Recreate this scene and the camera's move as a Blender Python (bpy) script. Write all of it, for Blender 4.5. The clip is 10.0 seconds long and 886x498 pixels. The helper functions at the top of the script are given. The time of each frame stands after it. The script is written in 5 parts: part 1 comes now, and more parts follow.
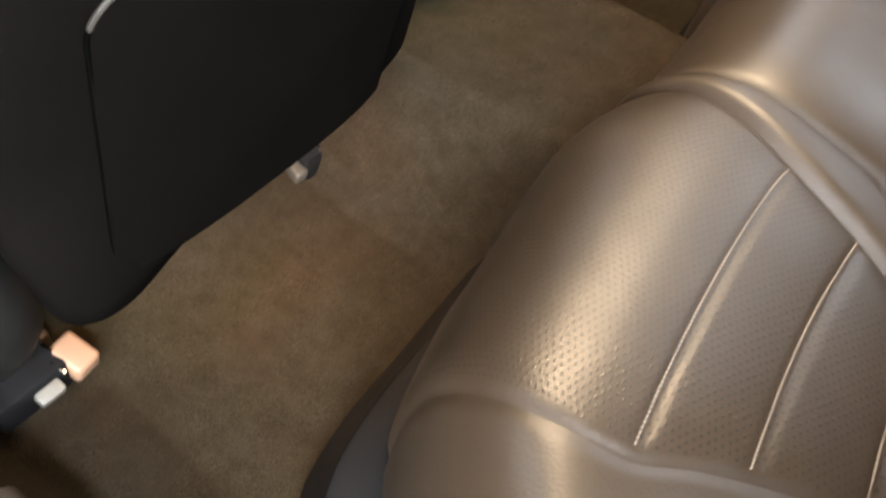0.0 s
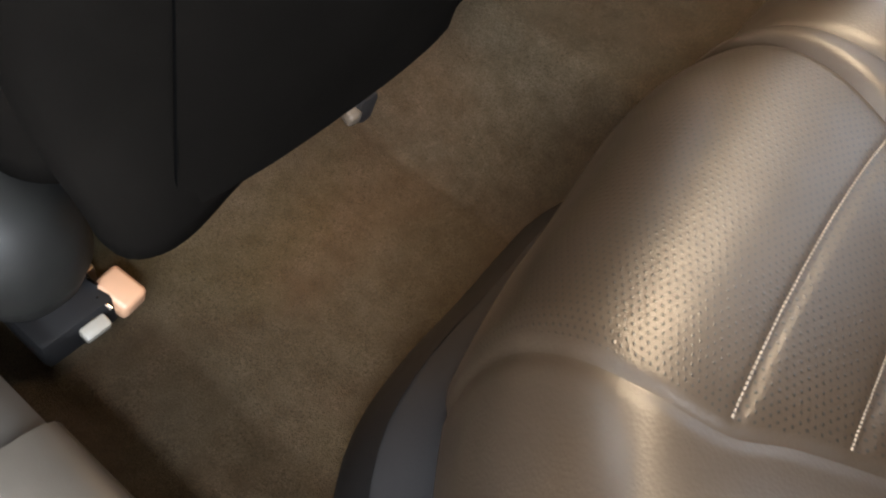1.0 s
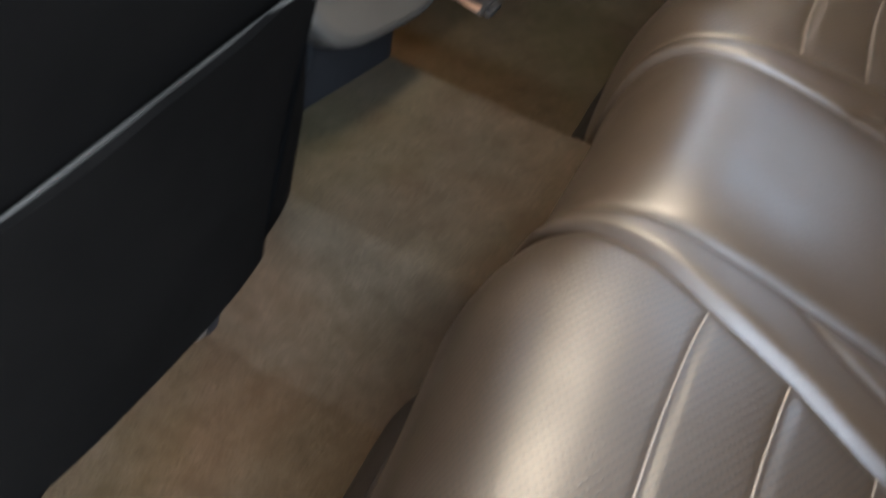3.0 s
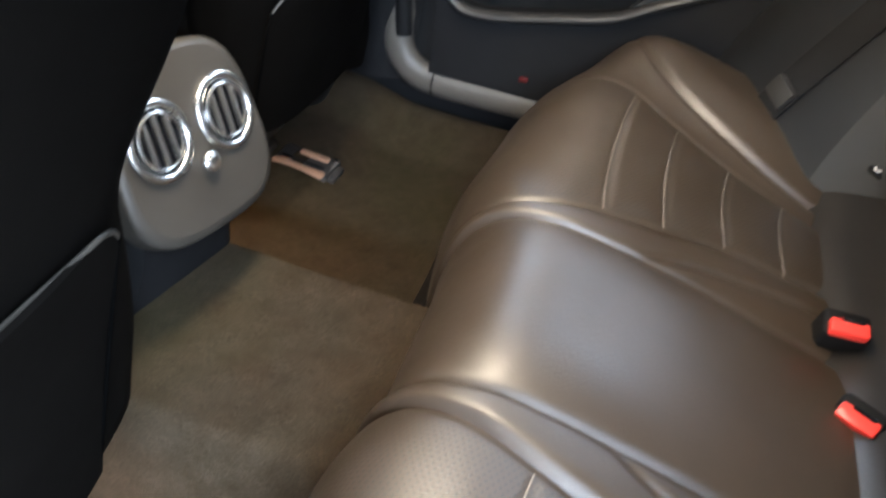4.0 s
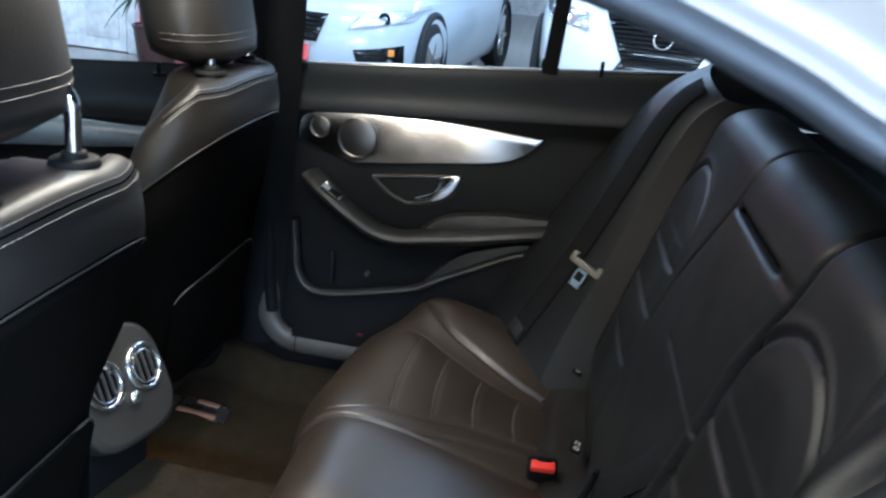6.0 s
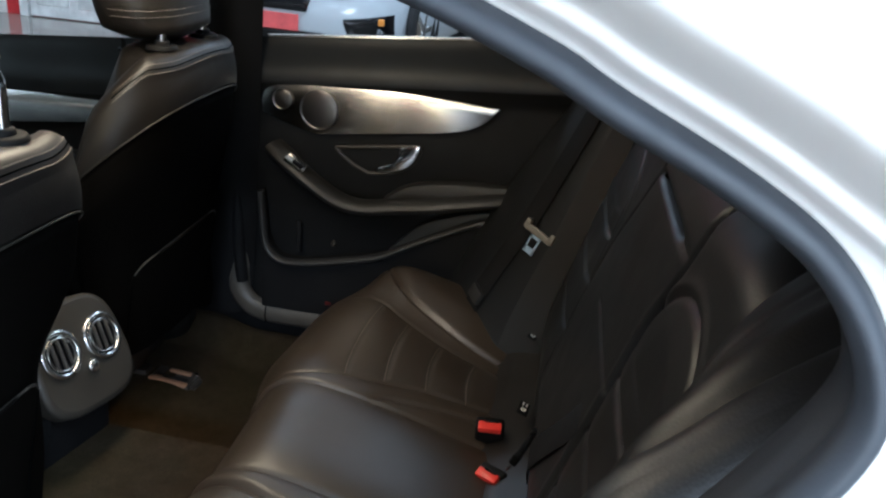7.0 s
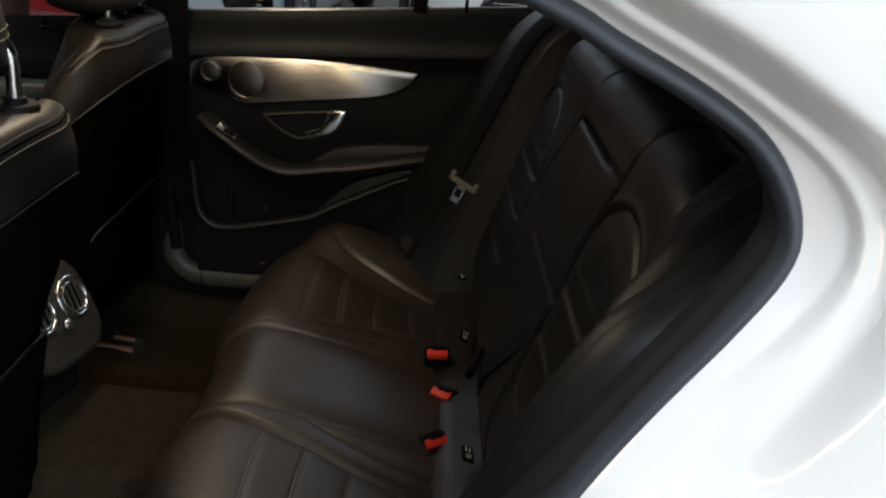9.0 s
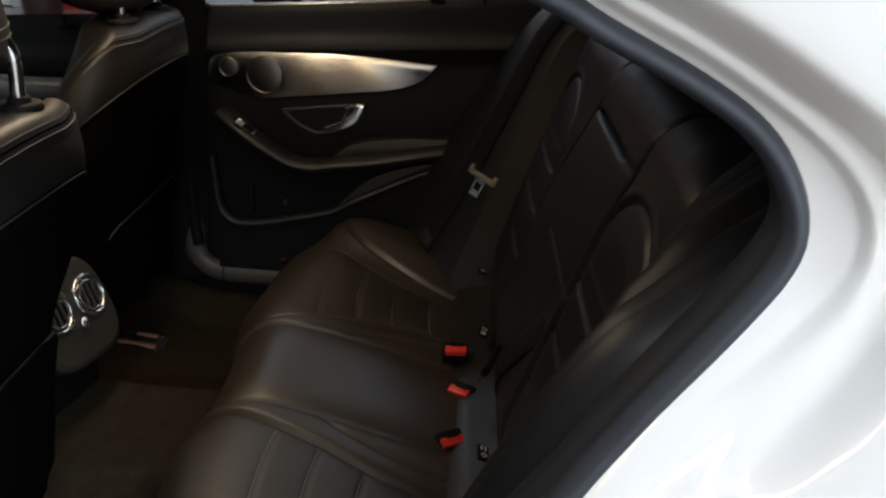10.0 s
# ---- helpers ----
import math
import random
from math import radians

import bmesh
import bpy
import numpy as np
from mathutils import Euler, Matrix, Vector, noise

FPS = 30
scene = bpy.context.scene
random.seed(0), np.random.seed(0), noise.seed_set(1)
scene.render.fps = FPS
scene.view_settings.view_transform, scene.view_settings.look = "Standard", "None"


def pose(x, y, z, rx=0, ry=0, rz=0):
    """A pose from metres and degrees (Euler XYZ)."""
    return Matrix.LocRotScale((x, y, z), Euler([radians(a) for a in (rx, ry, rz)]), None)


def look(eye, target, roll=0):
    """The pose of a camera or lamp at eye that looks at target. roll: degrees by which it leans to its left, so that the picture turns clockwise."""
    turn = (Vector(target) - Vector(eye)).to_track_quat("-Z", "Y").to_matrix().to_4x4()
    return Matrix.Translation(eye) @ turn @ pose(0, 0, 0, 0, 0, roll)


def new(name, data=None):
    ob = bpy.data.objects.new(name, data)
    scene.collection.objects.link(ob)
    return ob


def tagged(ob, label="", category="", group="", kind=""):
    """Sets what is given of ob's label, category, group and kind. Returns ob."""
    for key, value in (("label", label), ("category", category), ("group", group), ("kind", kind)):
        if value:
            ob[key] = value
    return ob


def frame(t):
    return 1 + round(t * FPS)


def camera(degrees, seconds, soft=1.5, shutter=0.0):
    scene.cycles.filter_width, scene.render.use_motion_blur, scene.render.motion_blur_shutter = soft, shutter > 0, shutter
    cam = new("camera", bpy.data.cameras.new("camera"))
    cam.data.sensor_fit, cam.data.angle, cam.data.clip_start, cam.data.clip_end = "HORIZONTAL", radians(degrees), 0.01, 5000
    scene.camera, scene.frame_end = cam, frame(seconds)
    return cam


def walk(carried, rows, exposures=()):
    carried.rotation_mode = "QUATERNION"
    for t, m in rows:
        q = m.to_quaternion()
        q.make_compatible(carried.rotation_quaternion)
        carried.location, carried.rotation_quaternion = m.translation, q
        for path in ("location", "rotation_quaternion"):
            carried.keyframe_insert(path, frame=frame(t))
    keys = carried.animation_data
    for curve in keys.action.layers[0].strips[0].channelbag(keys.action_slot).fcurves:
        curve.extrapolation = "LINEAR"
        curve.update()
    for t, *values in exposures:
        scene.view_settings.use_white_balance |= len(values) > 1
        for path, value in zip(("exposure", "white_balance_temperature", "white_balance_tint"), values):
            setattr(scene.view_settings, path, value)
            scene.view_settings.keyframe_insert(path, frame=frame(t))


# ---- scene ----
cam = camera(55.1, 10.0, 2.2, 0.5)
PATH = [
    (0, (0.173, -0.689, 1.006), (-0.384, 0.426, -0.558), 12.8),
    (0.5, (0.158, -0.692, 0.974), (-0.379, 0.352, -0.645), 14.3),
    (1, (0.137, -0.698, 0.972), (-0.392, 0.336, -0.657), 15.4),
    (1.5, (0.127, -0.697, 0.967), (-0.397, 0.33, -0.668), 16.6),
    (2, (0.122, -0.678, 0.977), (-0.387, 0.363, -0.653), 17.1),
    (2.5, (0.126, -0.639, 0.996), (-0.36, 0.442, -0.615), 15.8),
    (3, (0.136, -0.581, 1.03), (-0.353, 0.659, -0.461), 9.8),
    (3.2, (0.151, -0.56, 1.041), (-0.345, 0.758, -0.379), 8.3),
    (4.3, (0.187, -0.561, 1.125), (-0.145, 1.025, -0.047), 8.7),
    (4.5, (0.207, -0.596, 1.155), (-0.134, 1.04, 0.057), 7.9),
    (5, (0.259, -0.767, 1.234), (-0.083, 0.984, 0.329), 6.8),
    (5.5, (0.331, -0.936, 1.28), (0.0, 0.892, 0.538), 6.3),
    (6, (0.405, -0.991, 1.321), (0.103, 0.861, 0.628), 5.6),
    (6.2, (0.425, -0.996, 1.334), (0.147, 0.861, 0.645), 5.7),
    (7.3, (0.509, -1.017, 1.339), (0.184, 0.792, 0.548), 4.0),
    (7.5, (0.495, -1.034, 1.331), (0.163, 0.769, 0.531), 3.5),
    (8, (0.454, -1.099, 1.322), (0.195, 0.714, 0.519), 3.2),
    (8.5, (0.427, -1.152, 1.326), (0.323, 0.678, 0.525), 4.6),
    (9, (0.414, -1.184, 1.35), (0.398, 0.651, 0.555), 4.8),
    (9.5, (0.417, -1.186, 1.351), (0.411, 0.651, 0.56), 4.5),
    (10, (0.444, -1.159, 1.347), (0.348, 0.664, 0.53), 3.3),
]

EXPOSURES = [(0, 2.3, 5950, 9), (1.2, 2.05, 5700, 8), (2.4, 2.2, 5100, 6), (3.2, 2.38, 5050, 6), (4.5, 2.72, 4950, 4), (5.0, 2.88, 4700, 1), (5.5, 2.62, 4450, 2), (6.2, 0.95, 4500, 2), (7.5, 0.45, 5350, 4), (8.2, -0.36, 5550, 5), (10, -0.45, 5650, 6)]
walk(cam, [(t, look(e, g, r)) for t, e, g, r in PATH], EXPOSURES)

# ---- light: a bright showroom with rows of ceiling panels ----
world = bpy.data.worlds.new("world")
scene.world = world
world.use_nodes = True
world.node_tree.nodes["Background"].inputs[0].default_value = (0.95, 0.97, 1.0, 1)
world.node_tree.nodes["Background"].inputs[1].default_value = 0.12


def area_lamp(name, m, sx, sy, power, color=(1, 0.98, 0.95)):
    d = bpy.data.lights.new(name, "AREA")
    d.shape, d.size, d.size_y, d.energy, d.color = "RECTANGLE", sx, sy, power, color
    ob = new(name, d)
    ob.matrix_world = m
    return ob


NEAR, FAR = (1, 0.985, 0.965), (0.93, 0.97, 1)
LAMPS = [(x, -5.2, 165, NEAR) for x in (1.3, 3.1, 4.9)] + [(x, -2.6, 95, NEAR) for x in (2.4, 4.4)] + [(x, -3.8, 30, NEAR) for x in (-6.5, -4.5)]
LAMPS += [(-2.0, -1.15, 30, NEAR)] + [(x, y, 25, FAR) for x in (-4.2, -1.4, 1.4, 4.2) for y in (4.0, 6.4, 10.0)]
for lx, ly, power, tone in LAMPS:
    area_lamp("ceiling_lamp", pose(lx, ly, 3.62), 1.6, 0.6, power, tone)
# a tall golden wall lamp on the south wall, which the door's metal inlay mirrors
area_lamp("wall_light", pose(-0.22, -6.86, 1.9, 90, 0, 0), 0.10, 1.6, 30, (1, 0.68, 0.26))
# the car's own warm courtesy lamps: a wide one in the headlining, small ones below the front seats
area_lamp("courtesy_lamp", pose(-0.10, -0.02, 1.352), 0.12, 0.56, 3.5, (1, 0.72, 0.43))
for lx, ly in ((-0.175, -0.34), (-0.30, 0.24)):
    area_lamp("footwell_lamp", pose(lx, ly, 0.487, 0, -12, 0), 0.03, 0.10, 0.20 if ly < 0 else 0.10, (1, 0.56, 0.24))


# ---- materials ----
class Mat:
    """A node material with a principled shader and small helpers."""

    def __init__(self, name, color, rough=0.5, metal=0.0, spec=0.5):
        self.m = bpy.data.materials.new(name)
        self.m.use_nodes = True
        self.t = self.m.node_tree
        self.b = self.t.nodes["Principled BSDF"]
        self.set("Base Color", (*color, 1))
        self.set("Roughness", rough)
        self.set("Metallic", metal)
        self.set("Specular IOR Level", spec)
        self.pos = self.t.nodes.new("ShaderNodeTexCoord").outputs["Object"]
        self.height = None

    def set(self, key, value):
        self.b.inputs[key].default_value = value

    def node(self, kind, **inputs):
        n = self.t.nodes.new(kind)
        for k, v in inputs.items():
            k = k.replace("_", " ")
            if hasattr(v, "links"):
                self.t.links.new(v, n.inputs[k])
            else:
                n.inputs[k].default_value = v
        return n

    def noise(self, scale, detail=3.0, rough=0.55, pos=None):
        return self.node("ShaderNodeTexNoise", Vector=pos or self.pos, Scale=scale, Detail=detail, Roughness=rough).outputs["Fac"]

    def ramp(self, fac, a, b, lo=0.35, hi=0.65):
        n = self.t.nodes.new("ShaderNodeValToRGB")
        self.t.links.new(fac, n.inputs[0])
        e = n.color_ramp.elements
        e[0].position, e[1].position = lo, hi
        e[0].color, e[1].color = (*a, 1), (*b, 1)
        return n.outputs[0]

    def math(self, op, a, b=0.0):
        n = self.t.nodes.new("ShaderNodeMath")
        n.operation = op
        for i, v in enumerate((a, b)):
            if hasattr(v, "links"):
                self.t.links.new(v, n.inputs[i])
            else:
                n.inputs[i].default_value = v
        return n.outputs[0]

    def mix(self, fac, a, b, mode="MIX"):
        n = self.t.nodes.new("ShaderNodeMix")
        n.data_type, n.blend_type = "RGBA", mode
        for i, v in ((0, fac), (6, a), (7, b)):
            if hasattr(v, "links"):
                self.t.links.new(v, n.inputs[i])
            else:
                n.inputs[i].default_value = v if i == 0 else (*v, 1)
        return n.outputs[2]

    def to(self, key, out):
        self.t.links.new(out, self.b.inputs[key])

    def bump(self, fac, strength, distance=0.001):
        n = self.node("ShaderNodeBump", Height=fac, Strength=strength, Distance=distance)
        if self.height is not None:
            self.t.links.new(self.height, n.inputs["Normal"])
        self.height = n.outputs[0]
        self.to("Normal", self.height)


def leather(name, color, rough=0.4, holes=False, spec=0.6):
    """Grained leather; with holes: rows of fine perforations."""
    k = Mat(name, color, rough, spec=spec)
    big = k.noise(6, 4)
    dark, lite = [c * 0.8 for c in color], [c * 1.25 for c in color]
    col = k.ramp(big, dark, lite, 0.3, 0.7)
    k.to("Roughness", k.math("ADD", k.math("MULTIPLY", k.noise(14, 4), 0.22), rough - 0.11))
    v = k.node("ShaderNodeTexVoronoi", Vector=k.pos, Scale=420)
    v.feature = "F1"
    k.bump(v.outputs["Distance"], 0.20, 0.0006)
    k.bump(k.noise(60, 3), 0.04, 0.002)
    if holes:
        uv = k.node("ShaderNodeTexCoord").outputs["UV"]
        sep = k.node("ShaderNodeSeparateXYZ", Vector=uv)
        row = k.math("MULTIPLY", sep.outputs[1], 1 / 0.0048)
        shift = k.math("MULTIPLY", k.math("MODULO", k.math("FLOOR", row), 2.0), 0.5)
        cx = k.math("SUBTRACT", k.math("FRACT", k.math("ADD", k.math("MULTIPLY", sep.outputs[0], 1 / 0.0056), shift)), 0.5)
        cy = k.math("MULTIPLY", k.math("SUBTRACT", k.math("FRACT", row), 0.5), 0.83)
        r = k.math("SQRT", k.math("ADD", k.math("POWER", cx, 2.0), k.math("POWER", cy, 2.0)))
        hole = k.math("LESS_THAN", r, 0.18)
        dip = k.math("SMOOTH_MIN", k.math("MULTIPLY", r, 4.0), 1.0)
        k.bump(dip, 0.30, 0.0008)
        col = k.mix(hole, col, (0.004, 0.004, 0.004))
    k.to("Base Color", col)
    return k.m


def plastic(name, color, rough=0.5, grain=900, strength=0.15, spec=0.4):
    k = Mat(name, color, rough, spec=spec)
    k.to("Base Color", k.ramp(k.noise(9, 4), [c * 0.85 for c in color], [c * 1.15 for c in color]))
    k.to("Roughness", k.math("ADD", k.math("MULTIPLY", k.noise(25, 3), 0.2), rough - 0.1))
    k.bump(k.noise(grain, 2), strength, 0.0005)
    return k.m


def metal(name, color, rough=0.15, brushed=False):
    k = Mat(name, color, rough, 1.0)
    if brushed:
        m = k.node("ShaderNodeMapping", Vector=k.pos, Scale=(6, 6, 900))
        n = k.noise(1.0, 3, 0.6, m.outputs[0])
        k.to("Base Color", k.ramp(n, [c * 0.88 for c in color], [min(1, c * 1.08) for c in color], 0.25, 0.75))
        k.bump(n, 0.06, 0.0005)
        k.set("Anisotropic", 0.85)
        k.set("Anisotropic Rotation", 0.25)
    else:
        k.to("Roughness", k.math("ADD", k.math("MULTIPLY", k.noise(30, 3), 0.12), rough - 0.05))
    return k.m


def carpet_material(name, color, lite):
    k = Mat(name, color, 0.95, spec=0.1)
    fine = k.noise(900, 2)
    mid = k.noise(38, 5, 0.65)
    big = k.noise(4.5, 4)
    a = k.ramp(big, color, lite, 0.32, 0.68)
    a = k.mix(k.ramp(k.noise(7, 3), (0, 0, 0), (0.9, 0.9, 0.9), 0.4, 0.62), a, (lite[0] * 1.05, lite[1] * 0.72, lite[2] * 0.55))
    a = k.mix(k.ramp(k.noise(3.3, 3), (0, 0, 0), (0.8, 0.8, 0.8), 0.48, 0.64), a, (lite[0] * 0.78, lite[1] * 0.90, lite[2] * 0.40))
    a = k.mix(0.55, a, k.ramp(mid, [c * 0.55 for c in color], [c * 1.4 for c in lite], 0.25, 0.75))
    a = k.mix(k.ramp(fine, (0, 0, 0), (1, 1, 1), 0.3, 0.7), [c * 0.45 for c in color], a)
    k.to("Base Color", a)
    k.bump(fine, 0.7, 0.003)
    k.bump(mid, 0.35, 0.004)
    return k.m


def paint(name, color, rough=0.3):
    k = Mat(name, color, rough)
    k.set("Coat Weight", 1.0)
    k.set("Coat Roughness", 0.04)
    k.to("Base Color", k.ramp(k.noise(2.5, 3), [c * 0.97 for c in color], color))
    return k.m


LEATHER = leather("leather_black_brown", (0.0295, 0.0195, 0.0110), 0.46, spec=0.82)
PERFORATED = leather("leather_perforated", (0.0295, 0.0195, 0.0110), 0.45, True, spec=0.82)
# Bench leather darkened and cooled: the backrest's weaker light is in the colour
LEATHER_SHADED = leather("leather_shaded", (0.0115, 0.0120, 0.0130), 0.42, spec=0.42)
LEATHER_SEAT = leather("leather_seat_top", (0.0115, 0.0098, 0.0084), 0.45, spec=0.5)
# Trim lightened and blued: light and haze are put into this colour
LIT_TRIM = plastic("door_shoulder", (0.0105, 0.0118, 0.0132), 0.5, 700, 0.25, spec=0.4)
SOFT = plastic("soft_trim", (0.0070, 0.0072, 0.0076), 0.6, spec=0.18)
HARD = plastic("hard_trim", (0.006, 0.006, 0.0065), 0.65, 1400, spec=0.15)
CLOTH = plastic("seat_back_trim", (0.0030, 0.0026, 0.0022), 0.8, 700, 0.3, spec=0.02)
SATIN = plastic("satin_console", (0.030, 0.027, 0.0225), 0.42, 1600, 0.06)
DARK = plastic("dark_grey_trim", (0.022, 0.0212, 0.0205), 0.45)
SHIELD = plastic("shield_plastic", (0.0065, 0.0064, 0.0058), 0.55, 900, 0.12, spec=0.18)
DARK_RED = plastic("dark_red_lens", (0.07, 0.008, 0.008), 0.3, 300, 0.0)
SILL_FAR = plastic("far_sill_trim", (0.062, 0.056, 0.048), 0.5)
SILL = plastic("sill_trim", (0.045, 0.041, 0.036), 0.45)
# Black lining raised to grey-blue: a haze over it painted into the colour
HAZED_LINING = plastic("pillar_lining", (0.021, 0.0235, 0.028), 0.6, 600, 0.2, spec=0.3)
RUBBER = plastic("rubber_seal", (0.034, 0.039, 0.048), 0.6, 500, 0.25)
GLOSS = plastic("gloss_black", (0.006, 0.006, 0.007), 0.12, 200, 0.0)
CHROME = metal("chrome", (0.86, 0.86, 0.87), 0.1)
SATIN_CHROME = metal("satin_chrome", (0.75, 0.75, 0.74), 0.24)
BRUSHED = metal("brushed_aluminium", (0.56, 0.54, 0.52), 0.25, True)
STEEL = metal("steel", (0.42, 0.36, 0.31), 0.35)
GRILLE = metal("speaker_metal", (0.20, 0.185, 0.17), 0.32)
# Rail cover plastic with the warm footwell glow put into its colour
LAMPLIT_BROWN = plastic("rail_cover", (0.26, 0.155, 0.095), 0.45, 600, 0.1)
CARPET = carpet_material("carpet", (0.0255, 0.0172, 0.0080), (0.047, 0.039, 0.027))
STITCH_GREY = plastic("grey_thread", (0.15, 0.135, 0.12), 0.7, 2000, 0.3)
STITCH_DARK = plastic("dark_thread", (0.045, 0.044, 0.042), 0.7, 2000, 0.3)
FELT = plastic("skirt_felt", (0.013, 0.013, 0.014), 0.9, 400, 0.3, spec=0.1)
SILL_PLATE = plastic("sill_plate", (0.060, 0.052, 0.042), 0.45)
PALE = plastic("pale_bracket", (0.16, 0.15, 0.13), 0.4)
STITCH = plastic("stitch_thread", (0.30, 0.26, 0.22), 0.8, 2000, 0.3)
RED = plastic("red_button", (0.75, 0.045, 0.03), 0.35, 900, 0.05)
# Near-black for narrow gaps and seams, their shade put into the colour
SHADOW_GAP = plastic("gap_shade_black", (0.0012, 0.0012, 0.0012), 0.95, 900, 0.0, spec=0.0)
BELT = plastic("webbing", (0.007, 0.007, 0.0075), 0.8, 1500, 0.5, spec=0.2)
WHITE_PAINT = paint("white_paint", (0.80, 0.80, 0.79))
SILVER_PAINT = paint("silver_paint", (0.50, 0.54, 0.58), 0.35)


def clear_pane(name, tint, gloss=0.06):
    """A tinted pane: it lets light through and mirrors a little."""
    m = bpy.data.materials.new(name)
    m.use_nodes = True
    t = m.node_tree
    t.nodes.clear()
    out, mix = t.nodes.new("ShaderNodeOutputMaterial"), t.nodes.new("ShaderNodeMixShader")
    a, g = t.nodes.new("ShaderNodeBsdfTransparent"), t.nodes.new("ShaderNodeBsdfGlossy")
    a.inputs[0].default_value = (*tint, 1)
    g.inputs["Roughness"].default_value = 0.02
    mix.inputs[0].default_value = gloss
    for x, k in ((a, 1), (g, 2)):
        t.links.new(x.outputs[0], mix.inputs[k])
    t.links.new(mix.outputs[0], out.inputs[0])
    return m


PANE = clear_pane("window_pane", (0.62, 0.68, 0.66))
# Dark tint added only to hold back light from the rear
DIMMING = clear_pane("dimming_pane", (0.14, 0.15, 0.15))
TAG = plastic("tag_print", (0.75, 0.74, 0.70), 0.6)


# ---- building helpers ----
def mesh_object(name, verts, faces, mat, parent=None, label="", smooth=True, uvs=None):
    me = bpy.data.meshes.new(name)
    me.from_pydata([tuple(v) for v in verts], [], faces)
    me.materials.append(mat)
    if smooth:
        me.shade_smooth()
    if uvs is not None:
        lay = me.uv_layers.new(name="UVMap")
        for loop in me.loops:
            lay.data[loop.index].uv = uvs[loop.vertex_index]
    me.update()
    ob = new(name, me)
    if parent:
        ob.parent = parent
    if label:
        ob["label"] = label
    return ob


def part(name, bm, mat, parent=None, label="", smooth=True, sharp=40):
    me = bpy.data.meshes.new(name)
    bmesh.ops.recalc_face_normals(bm, faces=bm.faces)
    bm.to_mesh(me)
    bm.free()
    me.materials.append(mat)
    if smooth:
        me.shade_smooth()
        me.set_sharp_from_angle(angle=radians(sharp))
    ob = new(name, me)
    if parent:
        ob.parent = parent
    if label:
        ob["label"] = label
    return ob


def thing(name, label, category, at=(0, 0, 0), group="", kind=""):
    ob = new(name)
    ob.matrix_world = Matrix.Translation(at)
    return tagged(ob, label, category, group, kind)


def grid(name, fn, nu, nv, mat, parent=None, label="", uv=None, keep=None, wrap=False):
    """A smooth sheet: fn(u, v) with u, v in 0..1 gives a point."""
    verts, uvs = [], []
    for i in range(nu + 1):
        for j in range(nv + 1):
            u, v = i / nu, j / nv
            verts.append(fn(u, v))
            uvs.append(uv(u, v) if uv else (u, v))
    faces = []
    for i in range(nu):
        for j in range(nv):
            if keep and not keep((i + 0.5) / nu, (j + 0.5) / nv):
                continue
            a = i * (nv + 1) + j
            faces.append((a, a + nv + 1, a + nv + 2, a + 1))
    used = sorted({k for f in faces for k in f})
    back = {k: n for n, k in enumerate(used)}
    return mesh_object(name, [verts[k] for k in used], [tuple(back[k] for k in f) for f in faces], mat, parent, label,
                       uvs=[uvs[k] for k in used])


def rbox(sx, sy, sz, r=0.004, seg=2, m=None):
    """A bevelled box about its centre."""
    bm = bmesh.new()
    bmesh.ops.create_cube(bm, size=1, matrix=Matrix.Diagonal((sx, sy, sz, 1)))
    if r > 0:
        bmesh.ops.bevel(bm, geom=bm.edges[:], offset=min(r, 0.49 * min(sx, sy, sz)), segments=seg, profile=0.5, affect="EDGES")
    if m is not None:
        bmesh.ops.transform(bm, matrix=m, verts=bm.verts)
    return bm


def cyl(r, h, seg=32, r2=None, m=None, bevel=0.0):
    bm = bmesh.new()
    bmesh.ops.create_cone(bm, cap_ends=True, segments=seg, radius1=r, radius2=r if r2 is None else r2, depth=h)
    if bevel:
        rim = [e for e in bm.edges if all(len(f.verts) == 4 for f in e.link_faces) is False]
        bmesh.ops.bevel(bm, geom=rim, offset=bevel, segments=2, profile=0.5, affect="EDGES")
    if m is not None:
        bmesh.ops.transform(bm, matrix=m, verts=bm.verts)
    return bm


def ring(R, r, m, seg=40, sec=12, squash=1.0):
    bm = bmesh.new()
    vs = []
    for i in range(seg):
        a = 2 * math.pi * i / seg
        row = []
        for j in range(sec):
            b = 2 * math.pi * j / sec
            rr = R + r * math.cos(b)
            row.append(bm.verts.new(m @ Vector((rr * math.cos(a), rr * math.sin(a), squash * r * math.sin(b)))))
        vs.append(row)
    for i in range(seg):
        for j in range(sec):
            bm.faces.new((vs[i][j], vs[(i + 1) % seg][j], vs[(i + 1) % seg][(j + 1) % sec], vs[i][(j + 1) % sec]))
    return bm


def smooth_path(pts, n):
    """n points, evenly spread along a Catmull-Rom curve through pts."""
    p = [Vector(q) for q in pts]
    p = [2 * p[0] - p[1]] + p + [2 * p[-1] - p[-2]]
    fine = []
    for i in range(1, len(p) - 2):
        a, b, c, d = p[i - 1], p[i], p[i + 1], p[i + 2]
        for k in range(20):
            t = k / 20
            fine.append(0.5 * (2 * b + (c - a) * t + (2 * a - 5 * b + 4 * c - d) * t * t + (3 * b - a - 3 * c + d) * t ** 3))
    fine.append(p[-2])
    run = [0.0]
    for a, b in zip(fine, fine[1:]):
        run.append(run[-1] + (b - a).length)
    out, k = [], 0
    for i in range(n):
        s = run[-1] * i / (n - 1)
        while k < len(fine) - 2 and run[k + 1] < s:
            k += 1
        w = (s - run[k]) / max(1e-9, run[k + 1] - run[k])
        out.append(fine[k].lerp(fine[k + 1], min(1, max(0, w))))
    return out


